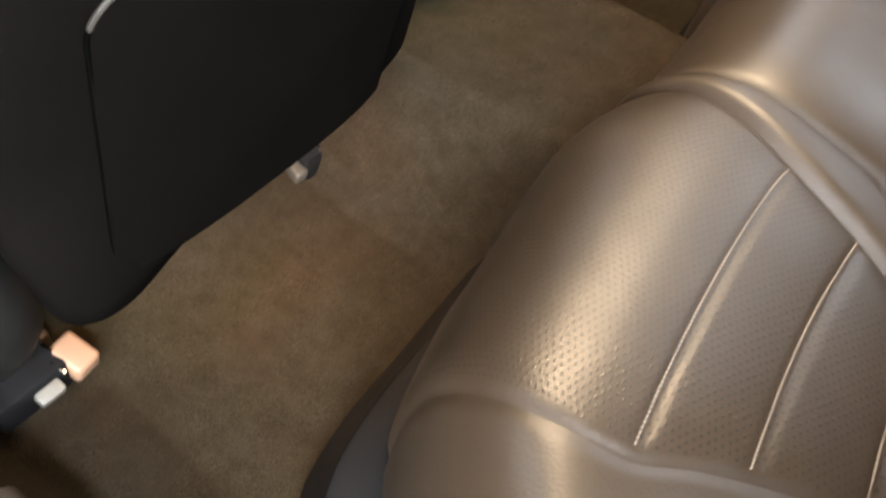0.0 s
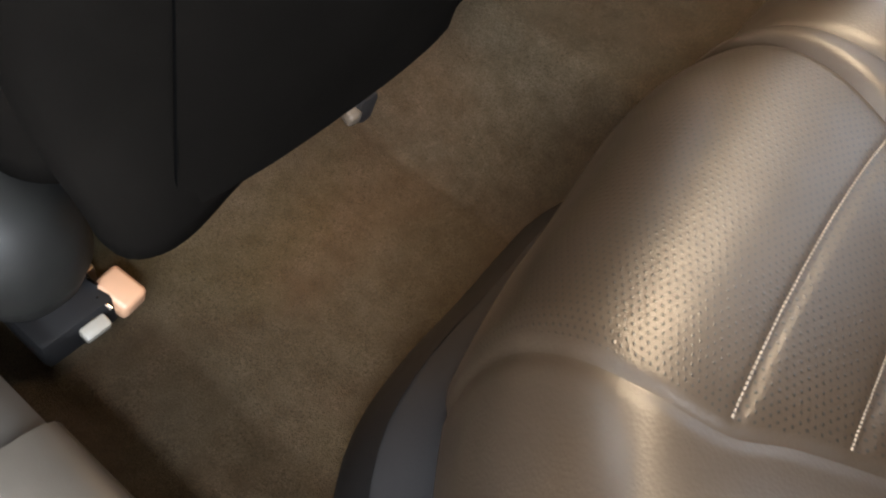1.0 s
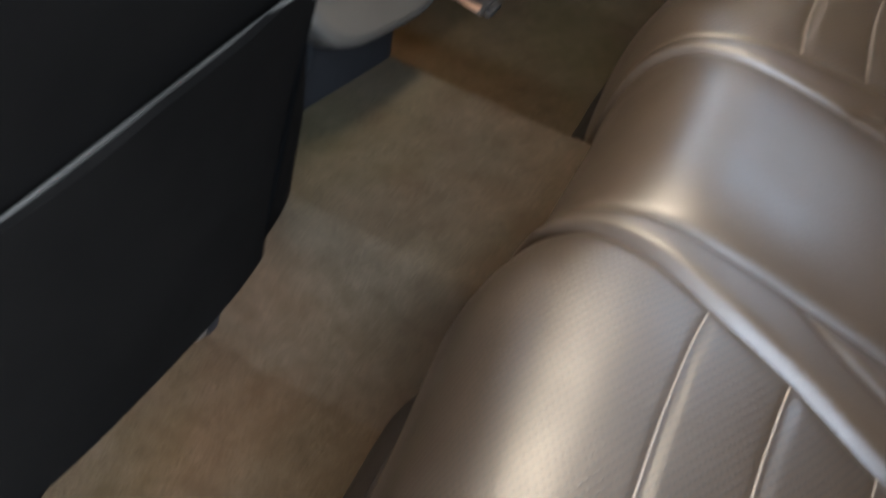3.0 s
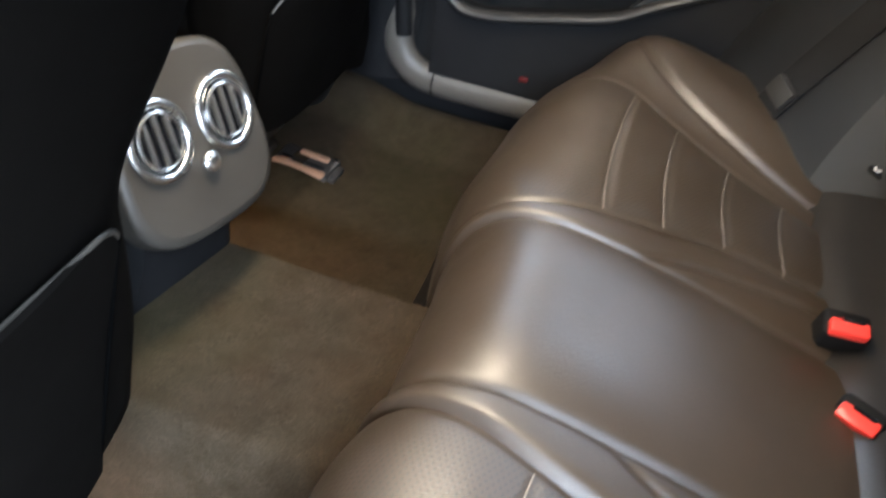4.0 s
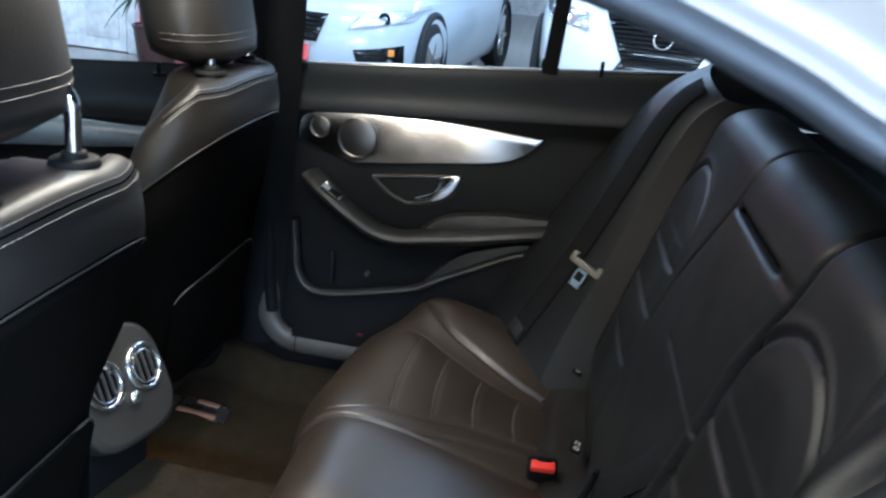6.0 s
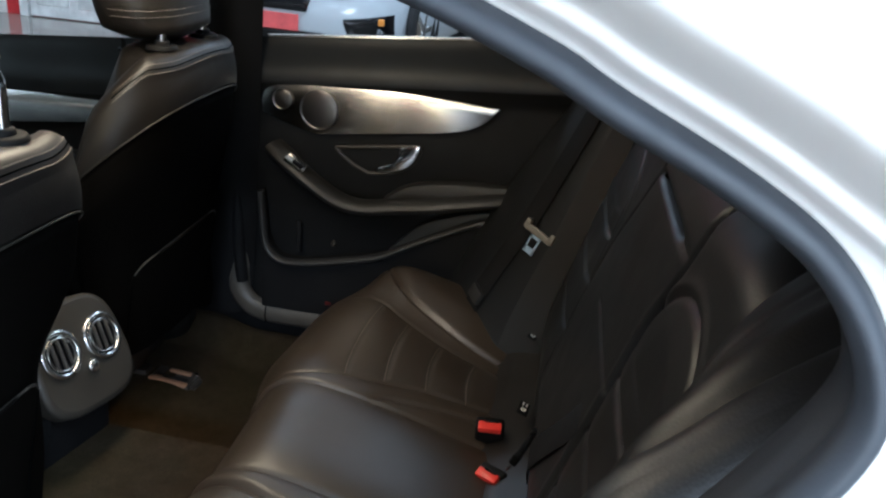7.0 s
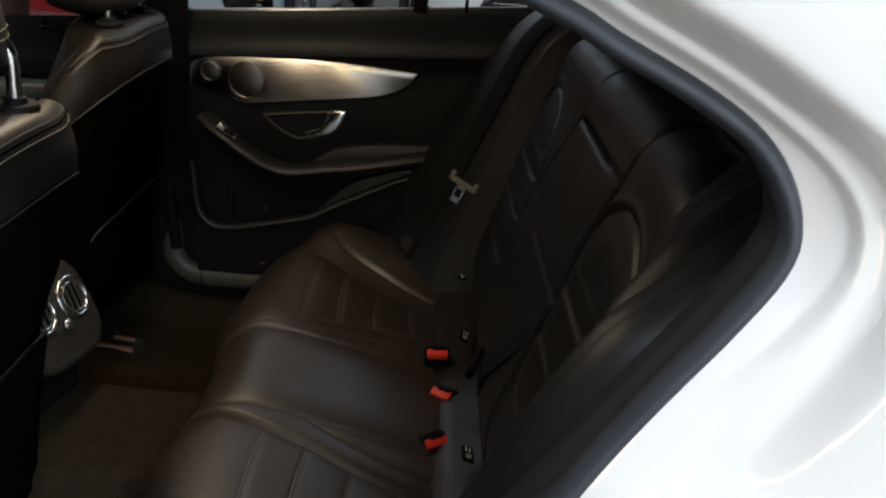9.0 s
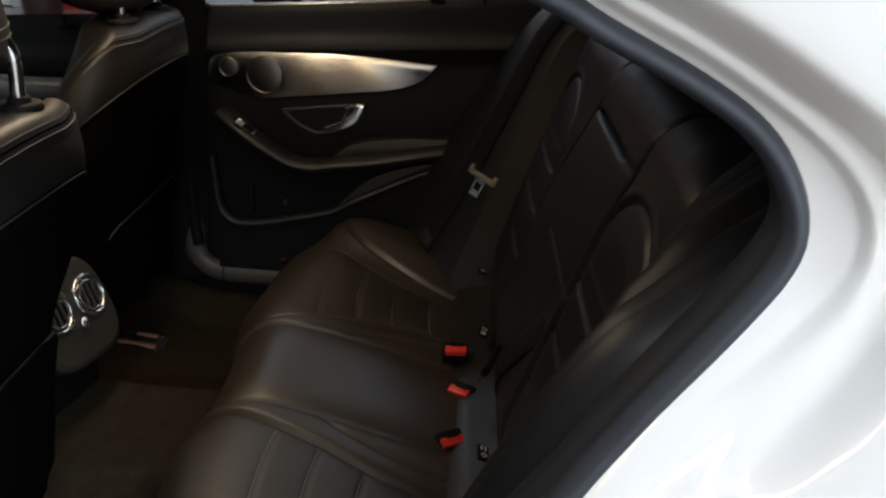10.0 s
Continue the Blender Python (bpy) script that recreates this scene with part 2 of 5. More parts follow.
def sweep(pts, section, up=(0, 0, 1), caps=True):
    """Sweeps a closed section of (side, up) pairs along points."""
    bm = bmesh.new()
    rows = []
    for i, p in enumerate(pts):
        d = (pts[min(i + 1, len(pts) - 1)] - pts[max(i - 1, 0)]).normalized()
        side = d.cross(Vector(up[i] if isinstance(up, list) else up)).normalized()
        top = side.cross(d)
        rows.append([bm.verts.new(p + side * a + top * b) for a, b in section])
    n = len(section)
    for a, b in zip(rows, rows[1:]):
        for j in range(n):
            bm.faces.new((a[j], a[(j + 1) % n], b[(j + 1) % n], b[j]))
    if caps:
        bm.faces.new(rows[0])
        bm.faces.new(rows[-1][::-1])
    return bm


def circle(r, n=10, squash=1.0):
    return [(r * math.cos(2 * math.pi * i / n), squash * r * math.sin(2 * math.pi * i / n)) for i in range(n)]


def tube(pts, r, n=10, squash=1.0, up=(0, 0, 1)):
    return sweep([Vector(p) for p in pts], circle(r, n, squash), up)


def slab(w, h, r=0.0015, n=3):
    """A flat rounded section, w wide and h thick."""
    out = []
    for cx, cy, a0 in ((w / 2 - r, h / 2 - r, 0), (-w / 2 + r, h / 2 - r, 90), (-w / 2 + r, -h / 2 + r, 180), (w / 2 - r, -h / 2 + r, 270)):
        for k in range(n):
            a = radians(a0 + 90 * k / (n - 1))
            out.append((cx + r * math.cos(a), cy + r * math.sin(a)))
    return out


def prism(poly, depth, m, bevel=0.003, seg=2):
    """Extrudes a polygon of (a, b) pairs by depth along its normal, placed by m."""
    bm = bmesh.new()
    f = bm.faces.new([bm.verts.new((a, b, 0)) for a, b in poly])
    r = bmesh.ops.extrude_face_region(bm, geom=[f])
    bmesh.ops.translate(bm, verts=[v for v in r["geom"] if isinstance(v, bmesh.types.BMVert)], vec=(0, 0, depth))
    bmesh.ops.recalc_face_normals(bm, faces=bm.faces)
    if bevel:
        top = [e for e in bm.edges if all(abs(v.co.z - depth) < 1e-6 for v in e.verts)]
        bmesh.ops.bevel(bm, geom=top, offset=bevel, segments=seg, profile=0.5, affect="EDGES")
    bmesh.ops.transform(bm, matrix=m, verts=bm.verts)
    return bm


def curve_at(table, x):
    """Smooth interpolation in a table of (x, value)."""
    if x <= table[0][0]:
        return table[0][1]
    for i, ((a, p), (b, q)) in enumerate(zip(table, table[1:])):
        if x <= b:
            t = (x - a) / (b - a)
            m0 = (q - (table[i - 1][1] if i else p)) / (b - (table[i - 1][0] if i else a)) * (b - a)
            nx = table[i + 2] if i + 2 < len(table) else (b, q)
            m1 = (nx[1] - p) / (nx[0] - a) * (b - a)
            return (2 * t ** 3 - 3 * t * t + 1) * p + (t ** 3 - 2 * t * t + t) * m0 + (3 * t * t - 2 * t ** 3) * q + (t ** 3 - t * t) * m1
    return table[-1][1]


def bell(d, w):
    return math.exp(-(d / w) ** 2)


def step(a, b, x):
    t = min(1, max(0, (x - a) / (b - a)))
    return t * t * (3 - 2 * t)

# ---- showroom ----
TILE = Mat("floor_tile", (0.62, 0.57, 0.49), 0.12)
TILE.to("Base Color", TILE.ramp(TILE.noise(1.6, 5), (0.20, 0.18, 0.15), (0.27, 0.245, 0.21)))
TILE = TILE.m
WALL = plastic("wall_paint", (0.72, 0.71, 0.69), 0.8, 60, 0.1)
WALL_RED = plastic("wall_paint_red", (0.55, 0.035, 0.04), 0.7, 60, 0.1)
CEIL = plastic("ceiling_paint", (0.75, 0.75, 0.74), 0.9, 40, 0.1)


def block(name, x0, x1, y0, y1, z0, z1, mat, label, category, kind="structure", r=0.0):
    ob = part(name, rbox(x1 - x0, y1 - y0, z1 - z0, r), mat, smooth=False)
    ob.location = ((x0 + x1) / 2, (y0 + y1) / 2, (z0 + z1) / 2)
    return tagged(ob, label, category, kind=kind)


block("ground", -9, 9, -7, 16, -0.1, 0, TILE, "glossy beige tiled showroom floor", "floor")
block("ceiling", -9, 9, -7, 16, 3.7, 3.8, CEIL, "plain white showroom ceiling", "ceiling")
block("wall_south", -0.7, 9, -7.2, -7, 0, 3.7, WALL, "plain white showroom wall", "wall")
block("wall_south_red", -2.7, -0.7, -7.2, -7, 0, 3.7, WALL_RED, "red painted showroom wall", "wall")
block("wall_south_end", -9, -2.7, -7.2, -7, 0, 3.7, WALL, "plain white showroom wall", "wall")
block("wall_west", -9.2, -9, -7, 16, 0, 3.7, WALL, "plain white showroom wall", "wall")
block("wall_east", 9, 9.2, -7, 16, 0, 3.7, WALL, "plain white showroom wall", "wall")
block("wall_north", -9, 9, 16, 16.2, 0, 3.7, WALL, "plain white showroom wall", "wall")
block("wall_partition", -9, -5.2, 6.5, 6.65, 0, 3.7, WALL, "white partition wall", "wall")
block("wall_red", -5.2, -3.0, 6.5, 6.65, 0, 3.7, WALL_RED, "red painted partition wall", "wall")

# ---- cabin floor ----
floor_thing = thing("floor", "brown-grey carpeted car floor with a raised tunnel", "carpet", kind="structure")


def tunnel_height(x, y):
    t = step(-0.218, -0.150, y) * (1 - step(0.078, 0.098, y))
    return 0.30 + 0.187 * t + 0.10 * step(-0.28, -0.45, x) * t


def floor_point(u, v):
    x, y = -0.75 + 0.95 * u, -0.70 + 1.40 * v
    z = tunnel_height(x, y)
    z += 0.03 * step(-0.20, -0.34, x) * step(0.12, 0.2, abs(y))
    z += 0.05 * step(0.60, 0.69, abs(y))
    z += 0.004 * noise.noise((x * 5, y * 5, 0)) + 0.0015 * noise.noise((x * 22, y * 22, 3))
    return (x, y, z)


grid("carpet", floor_point, 120, 280, CARPET, floor_thing)

# ---- rear bench ----
SEAT_PROFILE = smooth_path([(-0.012, 0, 0.41), (-0.010, 0, 0.44), (-0.003, 0, 0.50), (0.015, 0, 0.556), (0.050, 0, 0.593), (0.10, 0, 0.606), (0.16, 0, 0.602),
                            (0.25, 0, 0.583), (0.36, 0, 0.552), (0.47, 0, 0.520)], 141)
INSERT_IN = [(-0.02, 0.132), (0.05, 0.142), (0.10, 0.15), (0.165, 0.167), (0.23, 0.184), (0.30, 0.208), (0.37, 0.220), (0.47, 0.235)]
INSERT_OUT = [(-0.02, 0.452), (0.0, 0.455), (0.05, 0.458), (0.10, 0.456), (0.165, 0.445), (0.205, 0.42), (0.275, 0.382), (0.344, 0.362), (0.47, 0.352)]
CREASE_OUT = [(0.06, 0.66), (0.104, 0.60), (0.149, 0.545), (0.23, 0.468), (0.322, 0.415), (0.405, 0.392), (0.47, 0.385)]
CREASE_IN = [(0.20, 0.118), (0.25, 0.140), (0.30, 0.157), (0.37, 0.176), (0.47, 0.192)]
CROSS_SEAMS = (0.165, 0.231, 0.299, 0.369)
HALF = 0.672


def shear(x, y):
    return x - 0.04 * y


def seam_bow(w):
    """The cross seams bow a little towards the front between the sides."""
    return 0.008 * (1 - (2 * w - 1) ** 2)


def cushion_dip(x, y, s):
    """How far the leather stands out of the plain profile, at lengthwise x and along-profile s."""
    a = abs(y)
    yi, yo = curve_at(INSERT_IN, x), curve_at(INSERT_OUT, x)
    h = 0.0
    h -= 0.0036 * bell(a - yi, 0.006) + 0.0018 * bell(a - yo, 0.005)
    h -= 0.004 * bell(a - 0.117, 0.004)
    if yi < a < yo:
        w = (a - yi) / (yo - yi)
        h += 0.004 * (1 - (2 * w - 1) ** 4)
        for q in CROSS_SEAMS:
            h -= 0.0026 * bell(x - q + seam_bow(w), 0.0034) * step(0, 0.02, min(a - yi, yo - a))
        xb = x + seam_bow(w)
        h += 0.0013 * math.sin(math.pi * ((xb - 0.165) / 0.068 % 1)) * (xb > 0.165) * step(0, 0.03, min(a - yi, yo - a))
    elif a >= yo:
        w = a - yo
        h += (0.026 * step(0.06, 0.26, x) if y < 0 else 0.036 * step(0.0, 0.15, x)) * step(0, 0.14, w) * (1 - 0.5 * step(0.30, 0.45, x))
        if x > 0.07:
            co = curve_at(CREASE_OUT, x)
            h -= 0.009 * bell(a - co, 0.006) * step(0.07, 0.11, x)
    elif a > 0.117:
        w = (a - 0.117) / max(0.01, yi - 0.117)
        h += 0.007 * (1 - (2 * w - 1) ** 4)
        if x > 0.2:
            h -= 0.006 * bell(a - curve_at(CREASE_IN, x), 0.005) * step(0.2, 0.25, x)
    else:
        h += 0.010 * (1 - (a / 0.117) ** 4) * step(0.0, 0.1, x) + 0.003
    return h


def profile_at(u):
    k = u * (len(SEAT_PROFILE) - 1)
    i = min(len(SEAT_PROFILE) - 2, int(k))
    d = (SEAT_PROFILE[min(i + 2, len(SEAT_PROFILE) - 1)] - SEAT_PROFILE[max(i - 1, 0)]).normalized()
    return SEAT_PROFILE[i].lerp(SEAT_PROFILE[i + 1], k - i), Vector((-d.z, 0, d.x))


def cushion_point(u, y):
    p, n = profile_at(u)
    a = abs(y)
    x0 = p.x
    q = p + n * cushion_dip(x0, y, u)
    over = max(0.0, a - 0.43)
    back = 0.026 * (1 - step(0.08, 0.22, a)) + 0.022 * step(0.14, 0.40, a) + 0.012 * step(0.36, 0.46, a) + (0.70 if y < 0 else 0.25) * over * over / (over + 0.025)
    fade = 1 - step(0.0, 0.22, x0)
    x = q.x + back * fade
    z = q.z - 0.13 * step(0.55, 0.70, a) ** 1.7 - 0.045 * step(0.44, 0.60, a) * fade
    return (shear(x, y), y, z)


bench = thing("rear_bench", "black-brown leather rear bench with perforated seats and seamed backrest", "car seat", (0.2, 0, 0.3))


def on_bench(ob):
    ob.parent = bench
    ob.matrix_parent_inverse = bench.matrix_world.inverted()
    return ob


RUN = sum((q - p).length for p, q in zip(SEAT_PROFILE, SEAT_PROFILE[1:]))


def cushion_zone(name, lo, hi, n, mat, label=""):
    """One leather panel of the cushion between two side limits, which are tables over x."""
    def side(u, v):
        x = profile_at(u)[0].x
        return curve_at(lo, x) * (1 - v) + curve_at(hi, x) * v
    on_bench(grid(name, lambda u, v: cushion_point(u, side(u, v)), 150, n, mat, None, label, uv=lambda u, v: (RUN * u, side(u, v))))


def flip(table):
    return [(x, -y) for x, y in table]


EDGE, MID = [(0, HALF)], [(0, 0.117)]
HOLES_IN, HOLES_OUT = [(x, y + 0.009) for x, y in INSERT_IN], [(x, y - 0.009) for x, y in INSERT_OUT]
for turn in (lambda t: t, flip):
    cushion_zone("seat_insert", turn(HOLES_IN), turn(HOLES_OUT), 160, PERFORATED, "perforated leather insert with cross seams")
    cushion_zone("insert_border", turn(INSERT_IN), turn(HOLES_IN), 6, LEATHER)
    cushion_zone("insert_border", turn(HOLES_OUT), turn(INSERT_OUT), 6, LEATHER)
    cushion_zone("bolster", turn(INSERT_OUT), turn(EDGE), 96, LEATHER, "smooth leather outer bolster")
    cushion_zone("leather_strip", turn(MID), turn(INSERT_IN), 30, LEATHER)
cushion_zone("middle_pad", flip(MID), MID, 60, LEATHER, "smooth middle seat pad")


def cushion_surface(x, y, lift=0.0):
    """The point on the cushion at profile x and side y."""
    i = next(k for k in range(20, len(SEAT_PROFILE) - 1) if SEAT_PROFILE[k + 1].x >= x)
    f = (x - SEAT_PROFILE[i].x) / (SEAT_PROFILE[i + 1].x - SEAT_PROFILE[i].x)
    return Vector(cushion_point((i + f) / (len(SEAT_PROFILE) - 1), y)) + Vector((0, 0, lift))


def stitches(path, name="stitching", r=0.0007, parent=None, mat=STITCH):
    """A row of thread stitches along a path of points."""
    bm = bmesh.new()
    for a, b in zip(path, path[1:]):
        d = b - a
        n = max(1, int(d.length / 0.0042))
        for k in range(n):
            p, q = a + d * (k / n), a + d * ((k + 0.72) / n)
            side = (q - p).cross(Vector((0, 0, 1))).normalized() * r
            upv = Vector((0, 0, r))
            vs = [bm.verts.new(w) for w in (p - side, p + upv, p + side, q - side, q + upv, q + side)]
            bm.faces.new((vs[0], vs[3], vs[4], vs[1]))
            bm.faces.new((vs[1], vs[4], vs[5], vs[2]))
    ob = part(name, bm, mat, parent, smooth=False)
    ob["kind"] = "stuff"
    return ob


for sgn in (-1, 1):
    for q in CROSS_SEAMS:
        yi, yo = curve_at(INSERT_IN, q), curve_at(INSERT_OUT, q)
        pts = [cushion_surface(q - 0.003 - seam_bow(k / 80), sgn * (yi + (yo - yi) * k / 80), 0.0004) for k in range(2, 79)]
        on_bench(stitches(pts))

# dark skirt under the bench
FOOT = [(0, -0.036), (0.2, -0.048), (0.316, -0.046), (0.40, -0.046), (0.47, -0.035), (0.52, -0.011), (0.58, 0.034), (0.65, 0.10)]


def skirt_point(u, v):
    """The felt between the black foot and the cushion's lower edge."""
    y = -0.64 + 1.28 * v
    p = Vector(cushion_point(0.0, y)) + Vector((0.006, 0, 0.012))
    q = Vector((shear(curve_at(FOOT, abs(y)) + 0.030, y), y, 0.372))
    return p.lerp(q, u)


def skirt_foot(u, v):
    y = -0.64 + 1.28 * v
    x = curve_at(FOOT, abs(y))
    return (shear(x + 0.031 * (1 - u) ** 1.6, y), y, 0.376 - 0.085 * u)


skirt = thing("bench_skirt", "grey felt skirt with a black foot below the rear bench", "trim", kind="structure")
grid("felt", skirt_point, 8, 60, FELT, skirt)
grid("foot_strip", skirt_foot, 8, 60, HARD, skirt)

# ---- rear backrest ----
B0, B1 = Vector((0.452, 0, 0.545)), Vector((0.622, 0, 1.115))
BDIR = (B1 - B0).normalized()
BN = Vector((-BDIR.z, 0, BDIR.x))
BLEN = (B1 - B0).length
BACK_SEAMS = (0.205, 0.289, 0.365)


def insert_half(s):
    """Inner and outer side of the backrest insert at height s, closing in an arch at the top."""
    yi = 0.168 + 0.030 * step(0.0, 0.45, s)
    yo = 0.395 + 0.035 * step(0.1, 0.40, s)
    if s > 0.40:
        t = min(1, (s - 0.40) / 0.105)
        c, h = (yi + yo) / 2, (yo - yi) / 2
        h *= math.sqrt(max(0, 1 - t * t))
        return c - h, c + h
    return yi, yo


def insert_edge(s, a):
    """Distance inside (+) or outside (-) the insert's outline."""
    s0 = min(s, 0.40)
    yi, yo = insert_half(s0)
    mid, half = (yi + yo) / 2, (yo - yi) / 2
    if s <= 0.40:
        return half - abs(a - mid)
    return 0.105 * (1 - math.hypot((a - mid) / half, (s - 0.40) / 0.105))


def split_far(s):
    """The gap between the far seat and the middle armrest, which narrows towards the top."""
    return curve_at([(0.0, 0.182), (0.30, 0.178), (0.38, 0.160), (0.46, 0.115), (0.53, 0.080), (0.60, 0.068)], s)


def split_near(s):
    return curve_at([(0.0, -0.190), (0.35, -0.198), (0.46, -0.208), (0.51, -0.226), (0.60, -0.245)], s)


ARM_TOP = 0.515


def back_dip(s, y):
    a = abs(y)
    d = insert_edge(s, a)
    h = -0.004 * bell(d, 0.0045) + 0.0018 * bell(d + 0.010, 0.007)
    if d > 0:
        h += 0.005 * step(0, 0.05, d)
        for q in BACK_SEAMS:
            h -= 0.0040 * bell(s - q, 0.0042) * step(0, 0.015, d)
        h += 0.0012 * math.sin(math.pi * ((s - 0.205) / 0.081 % 1)) * step(0, 0.03, d) * (0.12 < s < 0.40)
    h += 0.012 * step(0.43, 0.49, a) * (1 - step(0.44, 0.56, s))
    f, n = split_far(s), split_near(s)
    h -= 0.009 * bell(y - f, 0.0036) + 0.009 * bell(y - n, 0.0036)
    if n < y < f:
        w = (y - n) / (f - n)
        if s < ARM_TOP:
            h += 0.0025 * (1 - (2 * w - 1) ** 8) * step(ARM_TOP, ARM_TOP - 0.012, s)
        else:
            h += 0.003 * (1 - (2 * w - 1) ** 6) * step(ARM_TOP, ARM_TOP + 0.012, s)
        h -= 0.014 * bell(s - ARM_TOP, 0.0042) * step(0.0, 0.03, f - y) * step(-0.175, -0.125, y)
        h -= 0.003 * bell(s - 0.33, 0.004) * step(-0.02, -0.06, y - 0.5 * f)
    return h


def back_point(u, v):
    s = u * (BLEN + 0.10)
    y = -0.50 + 1.0 * v
    a = abs(y)
    if s <= BLEN - 0.04:
        p, n = B0 + BDIR * s, BN
    else:
        t = (s - BLEN + 0.04) / 0.14 * radians(120)
        c = B0 + BDIR * (BLEN - 0.04) - BN * 0.06
        n = BN * math.cos(t) + BDIR * math.sin(t)
        p = c + n * 0.06
    q = p + n * back_dip(s, y)
    drop = 0.03 * step(0.34, 0.50, a) * step(0.35, 0.56, s)
    return (shear(q.x, y) + 0.02 * step(0.4, 0.5, a) + 0.030 * (1 - step(0.0, 0.13, s)), y, q.z - drop)


def back_zone(u, v):
    s, a = u * (BLEN + 0.10), abs(-0.50 + v)
    if s < 0.505 and insert_half(s)[0] < a < insert_half(s)[1]:
        return "near" if v < 0.5 else "far"
    y = -0.50 + v
    if split_near(s) < y < split_far(s):
        return "middle" if s < ARM_TOP else "pad"
    return "shell_near" if v < 0.5 else "shell_far"


# Back panels take the shaded copy of the cushion's leather
for zname, pname, mat, lab in (("near", "back_insert", LEATHER_SHADED, "ribbed leather back panel"), ("far", "back_insert", LEATHER_SHADED, "ribbed leather back panel"),
                               ("middle", "armrest_panel", LEATHER_SHADED, "folded-up middle armrest panel"), ("pad", "upper_pad", LEATHER_SHADED, "soft pad above the armrest"), ("shell_near", "back_shell", LEATHER_SHADED, ""), ("shell_far", "back_shell", LEATHER_SHADED, "")):
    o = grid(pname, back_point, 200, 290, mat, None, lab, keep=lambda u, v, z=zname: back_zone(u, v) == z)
    on_bench(o)


def back_at(s, y, lift=0.0):
    return Vector(back_point(s / (BLEN + 0.10), y + 0.5)) + BN * lift


for sgn in (-1, 1):
    for q in BACK_SEAMS:
        yi, yo = insert_half(q)
        on_bench(stitches([back_at(q + 0.004, sgn * (yi + (yo - yi) * k / 30), 0.0006) for k in range(2, 29)], "back_stitching", 0.0005, mat=STITCH_DARK))
    on_bench(stitches([back_at(0.16 + 0.28 * k / 40, sgn * (insert_half(0.16 + 0.28 * k / 40)[1] + 0.003), 0.0006) for k in range(41)], "back_stitching", 0.0005, mat=STITCH_DARK))


# Black tubes in the seat-back grooves stand in for the gaps' shade
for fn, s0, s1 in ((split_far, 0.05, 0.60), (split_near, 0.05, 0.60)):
    on_bench(part("seat_gap", tube([back_at(s0 + (s1 - s0) * k / 60, fn(s0 + (s1 - s0) * k / 60), 0.0032) for k in range(61)], 0.0016, 6, up=(0, 1, 0)), SHADOW_GAP, None, "black tube drawing the shade in the gap between the seat backs"))
# Another black tube paints in the shade above the armrest
on_bench(part("armrest_gap_shade", tube([back_at(ARM_TOP, -0.125 + 0.195 * k / 30, 0.003) for k in range(31)], 0.0034, 8), SHADOW_GAP, None, "black tube drawing the shade in the gap above the armrest"))


BOLSTER_IN = smooth_path([(0.382, 0.425, 0.50), (0.412, 0.44, 0.62), (0.47, 0.452, 0.78), (0.53, 0.46, 0.95), (0.585, 0.45, 1.08), (0.66, 0.42, 1.14)], 60)
BOLSTER_OUT = smooth_path([(0.222, 0.672, 0.50), (0.272, 0.672, 0.62), (0.355, 0.668, 0.79), (0.455, 0.655, 0.965), (0.545, 0.63, 1.10), (0.67, 0.60, 1.18)], 60)


NEAR_IN = smooth_path([(0.43, 0.435, 0.50), (0.468, 0.448, 0.62), (0.518, 0.458, 0.78), (0.570, 0.462, 0.95), (0.615, 0.45, 1.08), (0.68, 0.42, 1.14)], 60)
NEAR_OUT = smooth_path([(0.27, 0.655, 0.50), (0.33, 0.65, 0.62), (0.405, 0.64, 0.785), (0.474, 0.622, 0.925), (0.538, 0.62, 1.036), (0.582, 0.618, 1.078), (0.622, 0.612, 1.112), (0.70, 0.60, 1.165)], 60)


def bolster_point(u, v, near=False):
    k = u * 59
    i = min(58, int(k))
    pa, pb = (NEAR_IN, NEAR_OUT) if near else (BOLSTER_IN, BOLSTER_OUT)
    a, b = pa[i].lerp(pa[i + 1], k - i), pb[i].lerp(pb[i + 1], k - i)
    p = a.lerp(b, min(1, v / 0.8))
    p = p + Vector((-0.8, -0.35, 0.3)).normalized() * (0.010 if near else 0.026) * math.sin(math.pi * min(1, v / 0.8)) ** 0.8
    if near:
        high = step(0.66, 0.80, u)
        p = p + Vector((-0.8, -0.35, 0.3)).normalized() * (0.013 * bell(v - 0.74, 0.12) + high * (0.007 * bell(v - 0.47, 0.09) - 0.008 * bell(v - 0.60, 0.05)) - 0.002 * bell(v - 0.22, 0.02) * step(0.4, 0.6, u))
    if v > 0.8:
        t = (v - 0.8) / 0.2
        d = (b - a).normalized()
        n = Vector((-0.8, -0.35, 0.3))
        n = (n - d * n.dot(d)).normalized()
        p = p + d * (0.034 * math.sin(1.85 * t)) - n * (0.034 * (1 - math.cos(1.85 * t)))
    return p


def side_bolster(sgn):
    """The fixed leather wedge between backrest and door."""
    b = thing("rear_side_bolster", "smooth leather side bolster, darkened as in shade, beside the rear backrest", "seat bolster", group="side bolsters")

    def fn(u, v):
        p = bolster_point(u if sgn < 0 else 0.93 * u, v, sgn < 0)
        return (p.x + (0.0 if sgn < 0 else -0.014), sgn * p.y, p.z)

    grid("bolster_face", lambda u, v: fn(u, 0.8 * v), 60, 40, LEATHER_SHADED, b)
    grid("bolster_edge", lambda u, v: fn(u, 0.8 + 0.2 * v), 60, 12, LEATHER_SHADED, b)
    grid("bolster_return", lambda u, v: tuple(Vector(fn(u, 0.0)) + Vector((0.10 * v, -sgn * 0.02 * v, -0.01 * v))), 60, 4, LEATHER_SHADED, b)
    return b


